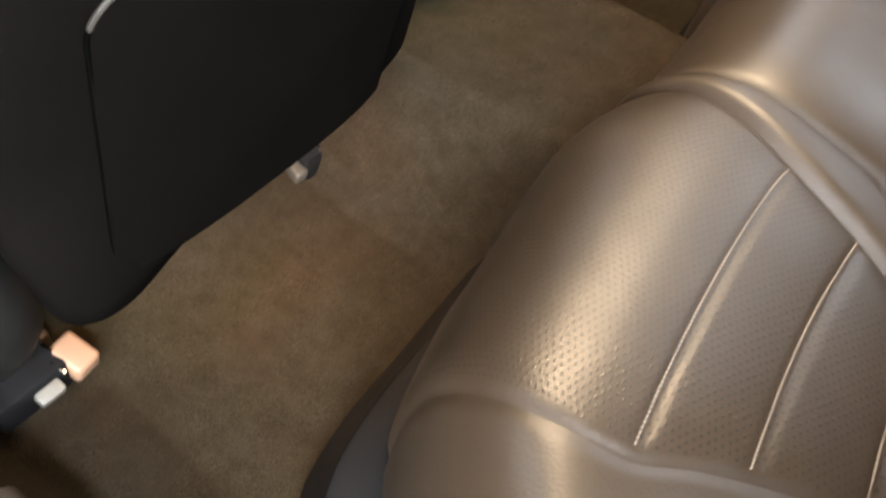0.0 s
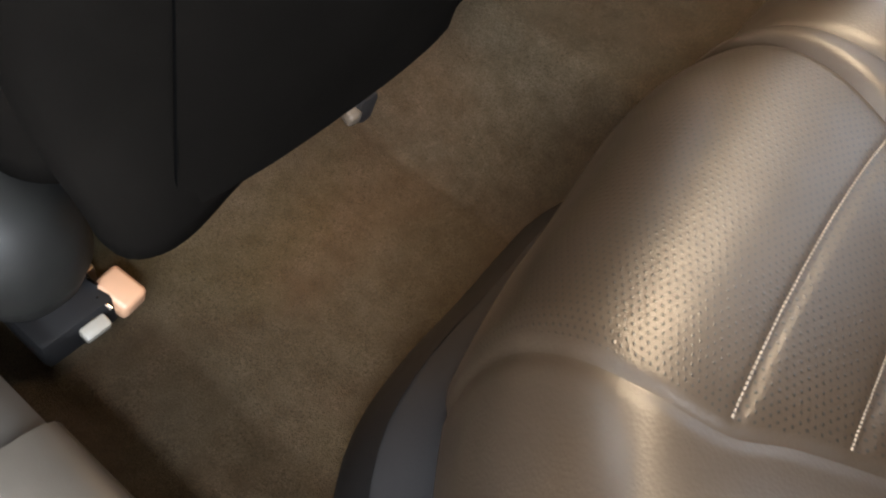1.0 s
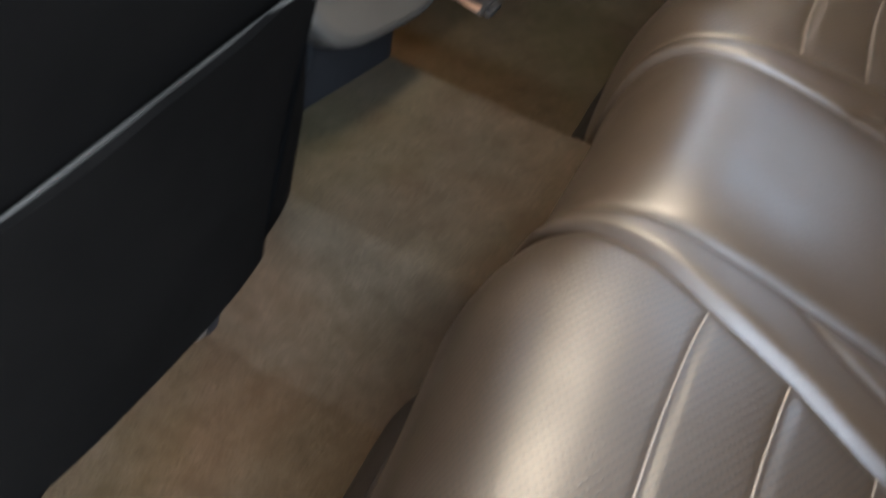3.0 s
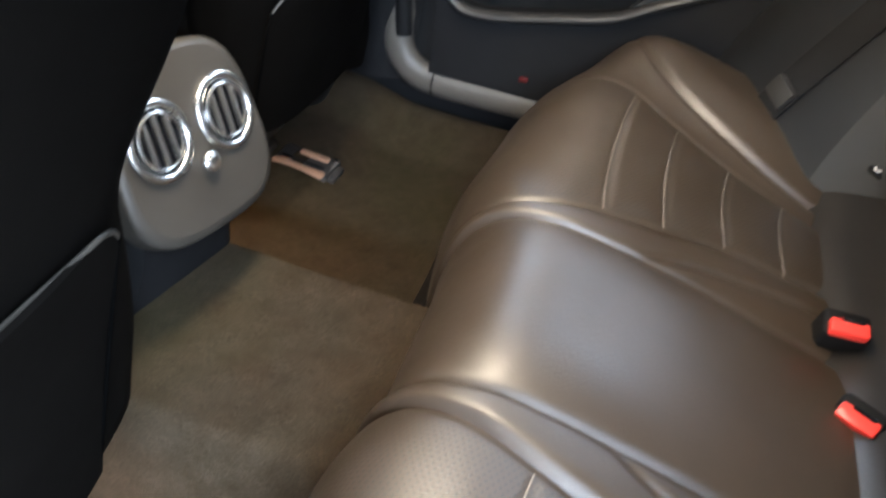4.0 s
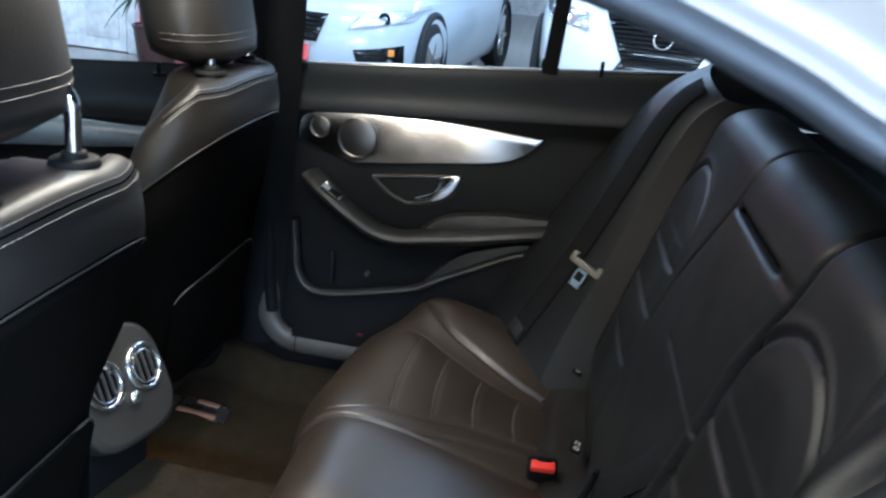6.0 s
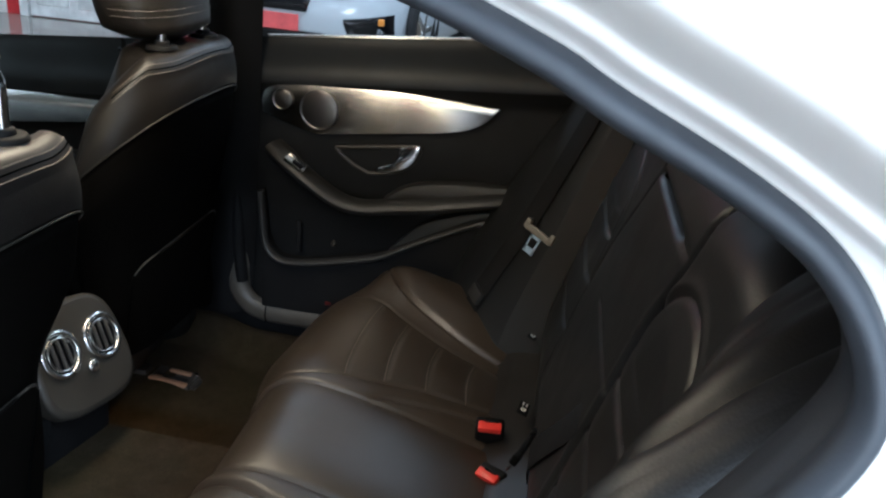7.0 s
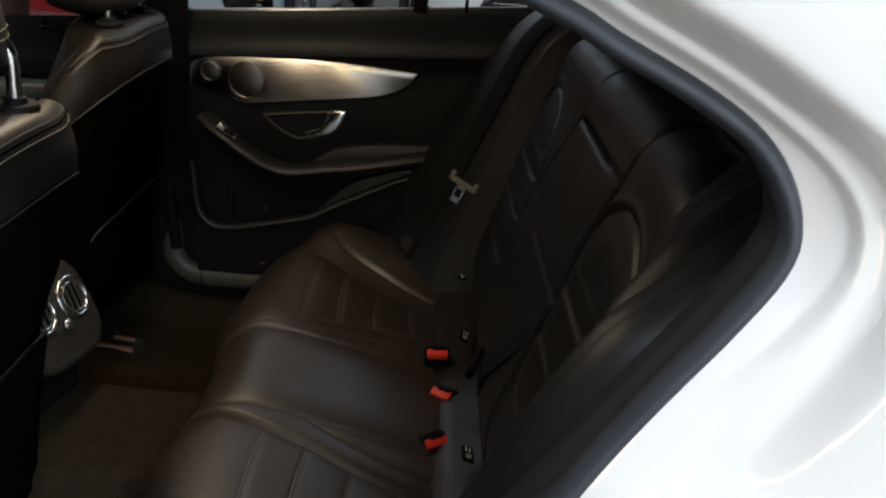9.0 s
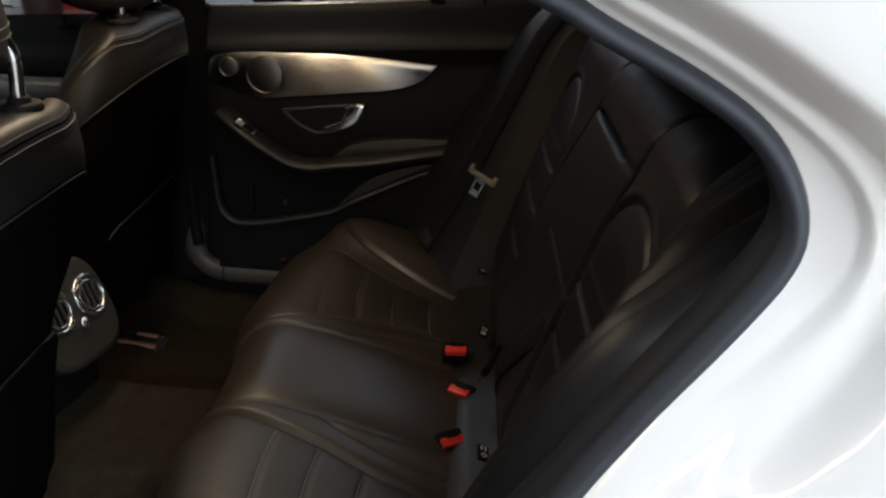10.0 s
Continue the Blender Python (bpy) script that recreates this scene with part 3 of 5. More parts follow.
side_bolster(1)
side_bolster(-1)

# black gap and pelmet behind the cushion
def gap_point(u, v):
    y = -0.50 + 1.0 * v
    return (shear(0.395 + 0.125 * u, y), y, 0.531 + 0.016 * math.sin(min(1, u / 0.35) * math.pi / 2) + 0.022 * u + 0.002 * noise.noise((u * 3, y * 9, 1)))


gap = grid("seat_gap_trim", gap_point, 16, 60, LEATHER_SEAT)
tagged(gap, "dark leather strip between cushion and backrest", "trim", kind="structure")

# ---- front seats ----


def superloop(w, d, n=56, e=3.6):
    out = []
    for k in range(n):
        a = 2 * math.pi * k / n
        c, s = math.cos(a), math.sin(a)
        out.append((math.copysign(abs(c) ** (2 / e), c) * d, math.copysign(abs(s) ** (2 / e), s) * w))
    return out


REAR_FACE = [(0.45, -0.156), (0.60, -0.132), (0.75, -0.102), (0.86, -0.072), (0.96, -0.046), (1.03, -0.036), (1.08, -0.042)]


def rear_face(z):
    return curve_at(REAR_FACE, z)


def loft(levels, mat, name, parent, label=""):
    """levels: rows of (centre x, centre y, z, half width, half depth, exponent)."""
    n, verts, faces = 56, [], []
    for cx, cy, z, w, d, e in levels:
        verts += [(cx + a, cy + b, z) for a, b in superloop(w, d, n, e)]
    for i in range(len(levels) - 1):
        for k in range(n):
            faces.append((i * n + k, i * n + (k + 1) % n, (i + 1) * n + (k + 1) % n, (i + 1) * n + k))
    faces.append(tuple(range(n))[::-1])
    faces.append(tuple(range((len(levels) - 1) * n, len(levels) * n)))
    return mesh_object(name, verts, faces, mat, parent, label)


def front_seat(rail=0.0, outside=-1, head=(0.035, 0.008), pocket_top=0.785):
    seat = thing("front_seat", "black leather front seat with a map pocket, seen from behind", "car seat", group="front seats")
    wide = [(0.45, 0.180), (0.55, 0.188), (0.75, 0.202), (0.90, 0.216), (0.97, 0.213), (1.06, 0.208)]
    bend = 2.7
    deep = [(0.45, 0.045), (0.55, 0.06), (0.75, 0.080), (0.90, 0.120), (0.98, 0.140), (1.06, 0.140)]

    def side_shift(z):
        return -0.040 * step(0.98, 0.62, z) if outside < 0 else 0.044 * step(0.98, 0.62, z)

    def levels(z0, z1, n, grow=0.0):
        rows = []
        for i in range(n + 1):
            z = z0 + (z1 - z0) * i / n
            d = curve_at(deep, z)
            rows.append((rear_face(z) - d, side_shift(z), z, curve_at(wide, z) + grow, d + grow, bend))
        return rows

    XR = rear_face(0.986)

    def belt_line(x):
        """Height of the piping: a straight cut that falls towards the front."""
        return 0.998 - 0.90 * (XR - x)

    def crown(x, y):
        """Height of the seat's upper edge: flat in the middle, falling over the wings."""
        return 1.080 - 0.006 * min(1, abs(y) / 0.1) ** 2 - max(0, XR - x - 0.025) * step(0.095, 0.165, abs(y)) - 1.6 * max(0, XR - x - 0.105)

    def droop(ob):
        for v in ob.data.vertices:
            v.co.z -= 0.90 * max(0, rear_face(v.co.z) - v.co.x) * step(0.70, 0.97, v.co.z) - 0.012 * step(0.9, 0.982, v.co.z)
        return ob

    low = levels(0.515, 0.982, 24)
    low.insert(0, (low[0][0] - 0.01, low[0][1], 0.505, low[0][3] - 0.02, low[0][4] - 0.012, 3.6))
    panel = loft(low, CLOTH, "back_panel", seat, "black back panel")
    for v in panel.data.vertices:
        v.co.z -= 0.022 * step(0.06, 0.20, outside * v.co.y) * step(0.62, 0.52, v.co.z)
    for v in panel.data.vertices:
        v.co.y -= outside * 0.010 * step(0.60, 0.49, v.co.z) * step(0.12, 0.22, outside * v.co.y)
        corner = step(0.11, 0.225, outside * v.co.y) * step(0.62, 0.52, v.co.z)
        v.co.z -= 0.010 * corner
        v.co.x += 0.020 * corner
        if outside < 0:  # the driver's panel is wider low down, beside the tunnel
            v.co.y += (0.036 * step(0.76, 0.58, v.co.z) - 0.024 * bell(v.co.z - 0.80, 0.07)) * step(0.06, 0.15, v.co.y)

    def rim_at(a, grow=0.0):
        """The shell's plan outline at angle a, measured from the rear."""
        w, d = 0.213 + grow, 0.140 + grow
        cc, ss = math.cos(a), math.sin(a)
        return (XR - 0.140 + math.copysign(abs(cc) ** (2 / bend), cc) * d, math.copysign(abs(ss) ** (2 / bend), ss) * w)

    def shell_point(u, v):
        """The leather cap: a band that leans in a little, a rounded edge, then the flat top."""
        x, y = rim_at(2 * math.pi * u, 0.003)
        lo, hi = belt_line(x), crown(x, y)
        cx = XR - 0.140
        if v < 0.45:
            t = v / 0.45
            k, z = 1 - 0.020 * t ** 1.5 + 0.012 * math.sin(math.pi * t), lo + (hi - 0.034 - lo) * t
        elif v < 0.7:
            t = (v - 0.45) / 0.25 * math.pi / 2
            k, z = 0.98 - 0.17 * (1 - math.cos(t)), hi - 0.034 + 0.034 * math.sin(t)
        else:
            k = 0.81 * (1 - (v - 0.7) / 0.3)
            z = crown(cx + (x - cx) * k / 0.81, y * k / 0.81)
        return (cx + (x - cx) * k, y * k, z)

    grid("upper_shell", shell_point, 96, 40, LEATHER_SEAT, seat, "stitched black leather upper back")
    droop(panel)
    front = []
    for x, y, z, w, d, e in levels(0.50, 0.93, 16):
        reach = 2 * d + 0.115 * step(1.02, 0.80, z)
        front.append((x + d - (reach + d) / 2, y + outside * 0.012, z, w - 0.004, (reach - d) / 2 + 0.001, 2.8))
    droop(loft(front, CLOTH, "front_padding", seat))

    # piping between panel and leather, and a double row of stitches along the upper edge
    ways = [radians(-95 + 190 * k / 90) for k in range(91)]
    part("piping", tube([Vector((*rim_at(a, 0.0032), belt_line(rim_at(a)[0]) - 0.001)) for a in ways], 0.0014), SATIN, seat, "grey piping")
    for v in (0.50, 0.57):
        row = [Vector(shell_point((a / (2 * math.pi)) % 1, v)) for a in ways[14:77]]
        stitches([p + Vector((0.0008, 0, 0.0006)) for p in row], r=0.0008, parent=seat, mat=STITCH_GREY)
    part("edge_seam", tube([Vector(shell_point((a / (2 * math.pi)) % 1, 0.535)) + Vector((-0.0004, 0, -0.0004)) for a in ways[14:77]], 0.0012, 6), SHADOW_GAP, seat)
    # map pocket: a raised sheet with rounded corners and a grey rim
    zt, zb, yw, yc = pocket_top, 0.522, 0.133, -0.046 if outside < 0 else 0.006

    def pocket_outline(n=10, r=0.035):
        pts = [(-yw, zb), (-yw, zt - r)]
        pts += [(-yw + r - r * math.cos(radians(90 * k / n)), zt - r + r * math.sin(radians(90 * k / n))) for k in range(1, n + 1)]
        pts += [(yw - r + r * math.sin(radians(90 * k / n)), zt - r + r * math.cos(radians(90 * k / n))) for k in range(0, n + 1)]
        return pts + [(yw, zb)]

    def on_face(y, z, out):
        z -= 0.022 * min(1, max(0, (yc - y) / yw)) * (z - zb) / (zt - zb)
        w, d = curve_at(wide, z), curve_at(deep, z)
        q = min(0.999, abs(y - side_shift(z)) / w)
        return Vector((rear_face(z) - d + d * (1 - q ** bend) ** (1 / bend) + out, y, z))

    def lean(z):
        return -0.005 * (z - zb) / (zt - zb)

    bm = bmesh.new()
    rows = []
    for i in range(25):
        z = zb + (zt - zb) * i / 24
        half = yw
        if z > zt - 0.035:
            half = yw - 0.035 + math.sqrt(max(0, 0.035 ** 2 - (z - zt + 0.035) ** 2))
        rows.append([bm.verts.new(on_face(yc - half + 2 * half * j / 16 + lean(z) * (1 - j / 16), z, 0.007 + 0.004 * (i / 24) * (1 - (2 * j / 16 - 1) ** 2))) for j in range(17)])
    for a, b in zip(rows, rows[1:]):
        for j in range(16):
            bm.faces.new((a[j], a[j + 1], b[j + 1], b[j]))
    bmesh.ops.recalc_face_normals(bm, faces=bm.faces)
    bmesh.ops.solidify(bm, geom=bm.faces[:], thickness=0.004)
    pocket = part("map_pocket", bm, CLOTH, seat, "soft black map pocket")
    rim = [on_face(yc + y + (lean(z) if y < 0 else 0), z, 0.0085 + 0.002 * ((z - zb) / (zt - zb)) ** 2) for y, z in pocket_outline()]
    part("pocket_rim", tube(rim[3:-4], 0.0017, 8, up=(1, 0, 0)), SATIN, pocket, "thin grey pocket rim")
    # Black tubes along the pocket's sides draw its shaded groove
    part("pocket_seam", tube(rim[:4], 0.0016, 8, up=(1, 0, 0)), SHADOW_GAP, pocket)
    part("pocket_seam", tube(rim[-5:], 0.0016, 8, up=(1, 0, 0)), SHADOW_GAP, pocket)
    # headrest on two chrome posts
    hx, hz = -0.198 + head[0], 1.218 + head[1]

    def head_level(t):
        w = 0.124 * (1 - abs(t) ** 4.5 * 0.35) * (1 - 0.5 * max(0, abs(t) - 0.85) / 0.15)
        return (hx - 0.02 * t, 0, hz + 0.118 * t, w, 0.070 * (1 - 0.6 * max(0, abs(t) - 0.8) / 0.2), 2.6)

    rest = loft([head_level(-1 + i / 10) for i in range(21)], LEATHER_SEAT, "headrest", seat, "black leather headrest with double stitching")
    for z in (hz - 0.070, hz - 0.060, hz + 0.02):
        x, y, z, w, d, e = head_level((z - hz) / 0.118)
        pts = []
        for k in range(41):
            a = radians(-95 + 190 * k / 40)
            cc, ss = math.cos(a), math.sin(a)
            pts.append(Vector((x + math.copysign(abs(cc) ** (2 / e), cc) * (d + 0.001), math.copysign(abs(ss) ** (2 / e), ss) * (w + 0.001), z)))
        stitches(pts, r=0.0006, parent=rest, mat=STITCH_GREY if z < hz else STITCH_DARK)
    for sgn in (-1, 1):
        px, py = -0.088, 0.073 * sgn
        path = smooth_path([(px, py, 1.05), (px, py, 1.10), (px + 0.001, py, 1.128), (px - 0.002, py, 1.142), (px - 0.012, py, 1.154), (px - 0.032, py, 1.163), (px - 0.07, py, 1.172)], 30)
        part("headrest_post", tube(path, 0.0082, 16, up=(0, 1, 0)), CHROME, seat, "chrome headrest post")
        collar = part("post_collar", cyl(0.026, 0.007, 40, 0.023, pose(px, py, 1.080), 0.0015), HARD, seat, "black plastic post collar")
        part("collar_neck", cyl(0.0135, 0.010, 24, 0.012, pose(px, py, 1.085), 0.0015), HARD, collar)
    # seat cushion in front and the plastic side shield
    cush = [(-0.33, 0, 0.40, 0.245, 0.22, 4.0), (-0.34, 0, 0.46, 0.255, 0.24, 4.0), (-0.35, 0, 0.53, 0.25, 0.24, 3.5), (-0.36, 0, 0.56, 0.22, 0.21, 3.0)]
    loft([(x - 0.12, y, z, w, d, e) for x, y, z, w, d, e in cush], LEATHER_SHADED, "seat_cushion", seat)
    shield = [(-0.345, -0.238, 0.360, 0.030, 0.09, 2.6), (-0.335, -0.240, 0.375, 0.052, 0.105, 2.6), (-0.33, -0.240, 0.41, 0.064, 0.115, 2.4), (-0.33, -0.240, 0.455, 0.062, 0.115, 2.4), (-0.335, -0.240, 0.485, 0.048, 0.10, 2.3), (-0.345, -0.240, 0.503, 0.022, 0.06, 2.2)]
    loft([(x, -outside * y, z, w, d, e) for x, y, z, w, d, e in shield], SHIELD, "side_shield", seat, "dark plastic seat side shield")
    for sgn in (-1, 1):
        y = -0.205 if sgn < 0 else 0.130
        part("rail", rbox(0.38, 0.034, 0.030, 0.006, 2, pose(-0.455, y, 0.322)), STEEL, seat, "dark steel seat rail")
        m = pose(-0.236 + rail, 0, 0.336 - rail * 0.14)
        if sgn < 0 and rail:
            continue
        if rail:
            cover = part("rail_cover", rbox(0.095, 0.060, 0.022, 0.005, 3, m @ pose(-0.058, 0.132, -0.010, 0, 5, 0)), DARK, seat, "dark plastic rail cover")
            part("cover_strip", rbox(0.088, 0.012, 0.010, 0.003, 2, m @ pose(-0.060, 0.108, 0.000, 0, 5, 0)), LAMPLIT_BROWN, cover, "strip in a lamp-warmed brown")
            part("cover_strip", rbox(0.050, 0.012, 0.008, 0.003, 2, m @ pose(-0.050, 0.148, 0.001, 0, 5, 0)), LAMPLIT_BROWN, cover, "strip in a lamp-warmed brown")
            part("clip", rbox(0.020, 0.006, 0.006, 0.002, 2, m @ pose(-0.085, 0.118, 0.006, 0, 5, 0)), CHROME, cover, "bright metal clip")
            part("clip", rbox(0.010, 0.010, 0.008, 0.002, 2, m @ pose(-0.014, 0.150, 0.001, 0, 5, 0)), CHROME, cover, "bright metal clip")
            part("cover_groove", rbox(0.070, 0.005, 0.004, 0.001, 1, m @ pose(-0.058, 0.126, 0.0005, 0, 5, 0)), HARD, cover)
            part("bracket", rbox(0.012, 0.040, 0.014, 0.003, 2, m @ pose(-0.006, 0.130, -0.012, 0, 15, 0)), DARK, cover, "dark plastic bracket")
        elif sgn < 0:
            part("rail_end", rbox(0.075, 0.070, 0.036, 0.006, 2, m @ pose(-0.028, -0.233, -0.010)), HARD, seat, "black slide mechanism")
            cover = part("rail_cover", rbox(0.036, 0.027, 0.026, 0.005, 3, m @ pose(0.0, -0.189, -0.006, 0, 14, 8)), LAMPLIT_BROWN, seat, "plastic rail cover in a lamp-warmed brown")
            part("clip", rbox(0.012, 0.003, 0.004, 0.001, 2, m @ pose(-0.012, -0.203, 0.011, 0, 0, 10)), CHROME, cover, "bright metal clip")
            part("clip", rbox(0.016, 0.003, 0.004, 0.001, 2, m @ pose(0.006, -0.207, 0.004, 0, 20, 10)), CHROME, cover, "bright metal clip")
            part("bracket", rbox(0.013, 0.024, 0.014, 0.003, 2, m @ pose(0.014, -0.224, -0.006, 0, 20, 0)), PALE, cover, "pale plastic bracket")
        else:
            part("rail_end", rbox(0.05, 0.060, 0.034, 0.006, 2, m @ pose(-0.026, 0.140, -0.008)), HARD, seat, "black slide mechanism")
            # Inner cover in the duller sill colour, since less light reaches it
            cover = part("rail_cover", rbox(0.024, 0.016, 0.018, 0.004, 3, m @ pose(-0.014, 0.106, -0.010, 0, 14, -10)), SILL_PLATE, seat, "plastic rail cover in a lamp-warmed brown")
            part("clip", rbox(0.008, 0.005, 0.006, 0.002, 2, m @ pose(-0.006, 0.133, 0.010)), CHROME, cover, "bright metal clip")
            part("bracket", rbox(0.018, 0.007, 0.010, 0.002, 2, m @ pose(0.004, 0.158, -0.002, 0, 15, -15)), PALE, cover, "pale plastic bracket")
            part("bracket", rbox(0.010, 0.007, 0.010, 0.002, 2, m @ pose(-0.010, 0.186, 0.0, 0, 15, -15)), PALE, cover, "pale plastic bracket")
    return seat


driver_seat = front_seat(pocket_top=0.793)
driver_seat.location = (0, -0.333, 0)
passenger_seat = front_seat(0.085, 1, (0.05, -0.02), 0.735)
passenger_seat.location = (-0.112, 0.348, 0.004)

# ---- centre console with rear air vents ----
console = thing("centre_console", "satin grey centre console with two round rear air vents", "console", (-0.2, 0.012, 0.5))
CY = 0.012


def console_ring(x, z0, z1, w0, w1, n=10):
    """Half outline of the console's section, from one foot over the top to the other."""
    pts = []
    for k in range(2 * n + 1):
        a = math.pi * k / (2 * n)
        c, s = math.cos(a), math.sin(a)
        yy = math.copysign(abs(c) ** 0.55, c)
        zz = abs(s) ** 0.55
        pts.append((x, CY + yy * (w0 + (w1 - w0) * zz), z0 + (z1 - z0) * zz))
    return pts


def console_body(u, v):
    x = -0.215 - 0.75 * u
    rows = console_ring(0, 0.44 + 0.05 * u, 0.78 - 0.045 * (1 - u) ** 3, 0.094, 0.080)
    k = v * (len(rows) - 1)
    i = min(len(rows) - 2, int(k))
    p = Vector(rows[i]).lerp(Vector(rows[i + 1]), k - i)
    return (x - 0.45 * max(0, (p.z - 0.62)) - 0.30 * max(0, 0.57 - p.z), p.y, p.z)


o = grid("console_body", console_body, 30, 60, SOFT)
o.parent, o.matrix_parent_inverse = console, console.matrix_world.inverted()
# end panel, lofted from the body's end outline to a slightly smaller face
FACE = pose(-0.216, 0.008, 0.668, -5, 0, 0) @ Matrix.Rotation(radians(-9), 4, "Z") @ Matrix.Rotation(radians(-24), 4, "Y")


def outline_face(k, shrink, out):
    a = 2 * math.pi * k
    c, s = math.cos(a), math.sin(a)
    yy, zz = math.copysign(abs(c) ** 0.6, c), math.copysign(abs(s) ** 0.6, s)
    w = 0.092 - 0.010 * zz
    return FACE @ Vector((out, yy * w * shrink, zz * (0.074 if zz > 0 else 0.100) * shrink + 0.004))


def face_fn(u, v):
    t = u
    shrink = 1 - 0.10 * step(0.25, 0.5, t) - 0.90 * step(0.5, 1.0, t) * max(0, (t - 0.5) / 0.5)
    out = -0.02 + 0.028 * math.sin(min(1, t / 0.5) * math.pi / 2)
    return outline_face(v, max(0.001, shrink), out)


o = grid("vent_panel", face_fn, 30, 72, SATIN, None, "satin grey vent panel")
o.parent, o.matrix_parent_inverse = console, console.matrix_world.inverted()


def console_part(name, bm, mat, parent=None, label="", sharp=40):
    ob = part(name, bm, mat, None, label, True, sharp)
    ob.parent = parent or console
    ob.matrix_parent_inverse = console.matrix_world.inverted()
    return ob


AX = FACE @ Matrix.Rotation(radians(90), 4, "Y")
for vy in (-0.042, 0.044):
    c = FACE @ Vector((0.010, vy, 0.004))
    m = Matrix.Translation(c) @ AX.to_quaternion().to_matrix().to_4x4()
    vent = console_part("air_vent", ring(0.0330, 0.0046, m, 48, 12, 0.8), SATIN_CHROME, None, "chrome ringed round air vent")
    console_part("vent_well", cyl(0.029, 0.006, 40, None, m @ pose(0, 0, -0.004)), GLOSS, None)
    console_part("inner_ring", ring(0.0245, 0.0022, m @ pose(0, 0, 0.002), 40, 8), SATIN_CHROME, None)
    for k in (-0.013, 0, 0.013):
        half = math.sqrt(0.0235 ** 2 - k * k)
        console_part("vent_slat", rbox(2 * half, 0.005, 0.007, 0.0015, 1, m @ pose(0, k, 0.001, 30, 0, 0)), SATIN, None)
c = FACE @ Vector((0.013, 0.004, -0.032))
console_part("vent_knob", ring(0.006, 0.0045, Matrix.Translation(c) @ AX.to_quaternion().to_matrix().to_4x4(), 24, 10), SATIN_CHROME, None, "small chrome vent knob")
console_part("vent_knob_cap", cyl(0.0075, 0.012, 24, 0.006, Matrix.Translation(c) @ AX.to_quaternion().to_matrix().to_4x4(), 0.001), SATIN_CHROME, None)

console_part("console_foot", rbox(0.30, 0.172, 0.13, 0.012, 3, pose(-0.380, 0.026, 0.515, 0, 0, -10.7)), HARD, None, "black plastic console foot")

# ---- far rear door ----
FY = 0.69


def wall_prism(name, poly, y, depth, mat, parent, label="", bevel=0.004, lean=0):
    """A raised shape on the far door: poly of (x, z); it stands out towards the cabin by depth."""
    lift = sum(q for p, q in poly) / len(poly)
    m = Matrix.Translation((0, y, lift)) @ Matrix.Rotation(radians(90 - lean), 4, "X") @ Matrix.Translation((0, -lift, 0))
    ob = part(name, prism(poly, depth, m, bevel), mat, parent, label)
    return ob


door = thing("rear_door", "closed rear door with black trim and a brushed aluminium inlay", "car door")


def smooth_poly(pts, n=60):
    return [(p.x, p.z) for p in smooth_path([(a, 0, b) for a, b in pts], n)]


def door_skin(u, v):
    x = -0.27 + 1.0 * u
    slope = 0.085 * (x + 0.18)
    z = 0.40 + (0.645 + slope) * v
    y = FY + 0.012 - 0.022 * step(0.80, 0.87, v) + 0.040 * step(0.87, 1.0, v) ** 1.3 - 0.02 * bell(v - 0.62, 0.2) + 0.012 * step(0.4, 0.2, v)
    return (x, y, z)


grid("door_panel", lambda u, v: door_skin(u, 0.86 * v), 60, 70, SOFT, door, "soft black door panel")
# Lighter trim up here carries the light that falls on the shoulder
grid("door_shoulder", lambda u, v: door_skin(u, 0.86 + 0.14 * v), 60, 30, LIT_TRIM, door, "padded door shoulder in trim lightened as if lit")
trim_poly = smooth_poly([(-0.193, 0.893), (-0.194, 0.925), (-0.178, 0.947), (-0.115, 0.958), (0.02, 0.964), (0.15, 0.966), (0.315, 0.957)], 50) + \
    smooth_poly([(0.300, 0.938), (0.28, 0.920), (0.247, 0.904), (0.20, 0.893), (0.13, 0.884), (0.02, 0.869), (-0.072, 0.857)], 30) + smooth_poly([(-0.10, 0.864), (-0.15, 0.879)], 4)
inlay = wall_prism("aluminium_inlay", trim_poly[::-1], FY - 0.004, 0.012, BRUSHED, door, "brushed aluminium inlay", 0.003, 4)
SPEAK = Matrix.Rotation(radians(90), 4, "X")
for cx, cz, r in ((-0.147, 0.925, 0.020), (-0.066, 0.912, 0.040)):
    m = Matrix.Translation((cx, FY - 0.018, cz)) @ SPEAK
    part("speaker_grille", cyl(r, 0.006, 40, r * 0.97, m, 0.0015), GRILLE, inlay, "round metal speaker grille")
    part("speaker_ring", ring(r, 0.0020, m @ pose(0, 0, 0.003), 40, 8), GRILLE, inlay)
handle_out = smooth_poly([(-0.031, 0.833), (0.015, 0.840), (0.09, 0.850), (0.152, 0.857)], 20) + smooth_poly([(0.155, 0.845), (0.138, 0.815), (0.10, 0.795), (0.044, 0.785)], 20) + smooth_poly([(0.01, 0.800), (-0.015, 0.818)], 6)
well = wall_prism("handle_well", handle_out[::-1], FY - 0.002, 0.004, GLOSS, door, "dark recessed handle well", 0.001)
rimpts = [Vector((a, FY - 0.009, b)) for a, b in handle_out + handle_out[:1]]
part("handle_rim", tube(rimpts, 0.0042, 8, up=(0, 1, 0)), SATIN, well, "grey handle surround")
lever = [(0.060, 0.802), (0.095, 0.816), (0.108, 0.834), (0.110, 0.850), (0.132, 0.857), (0.154, 0.858), (0.150, 0.838), (0.132, 0.814), (0.10, 0.798), (0.06, 0.792)]
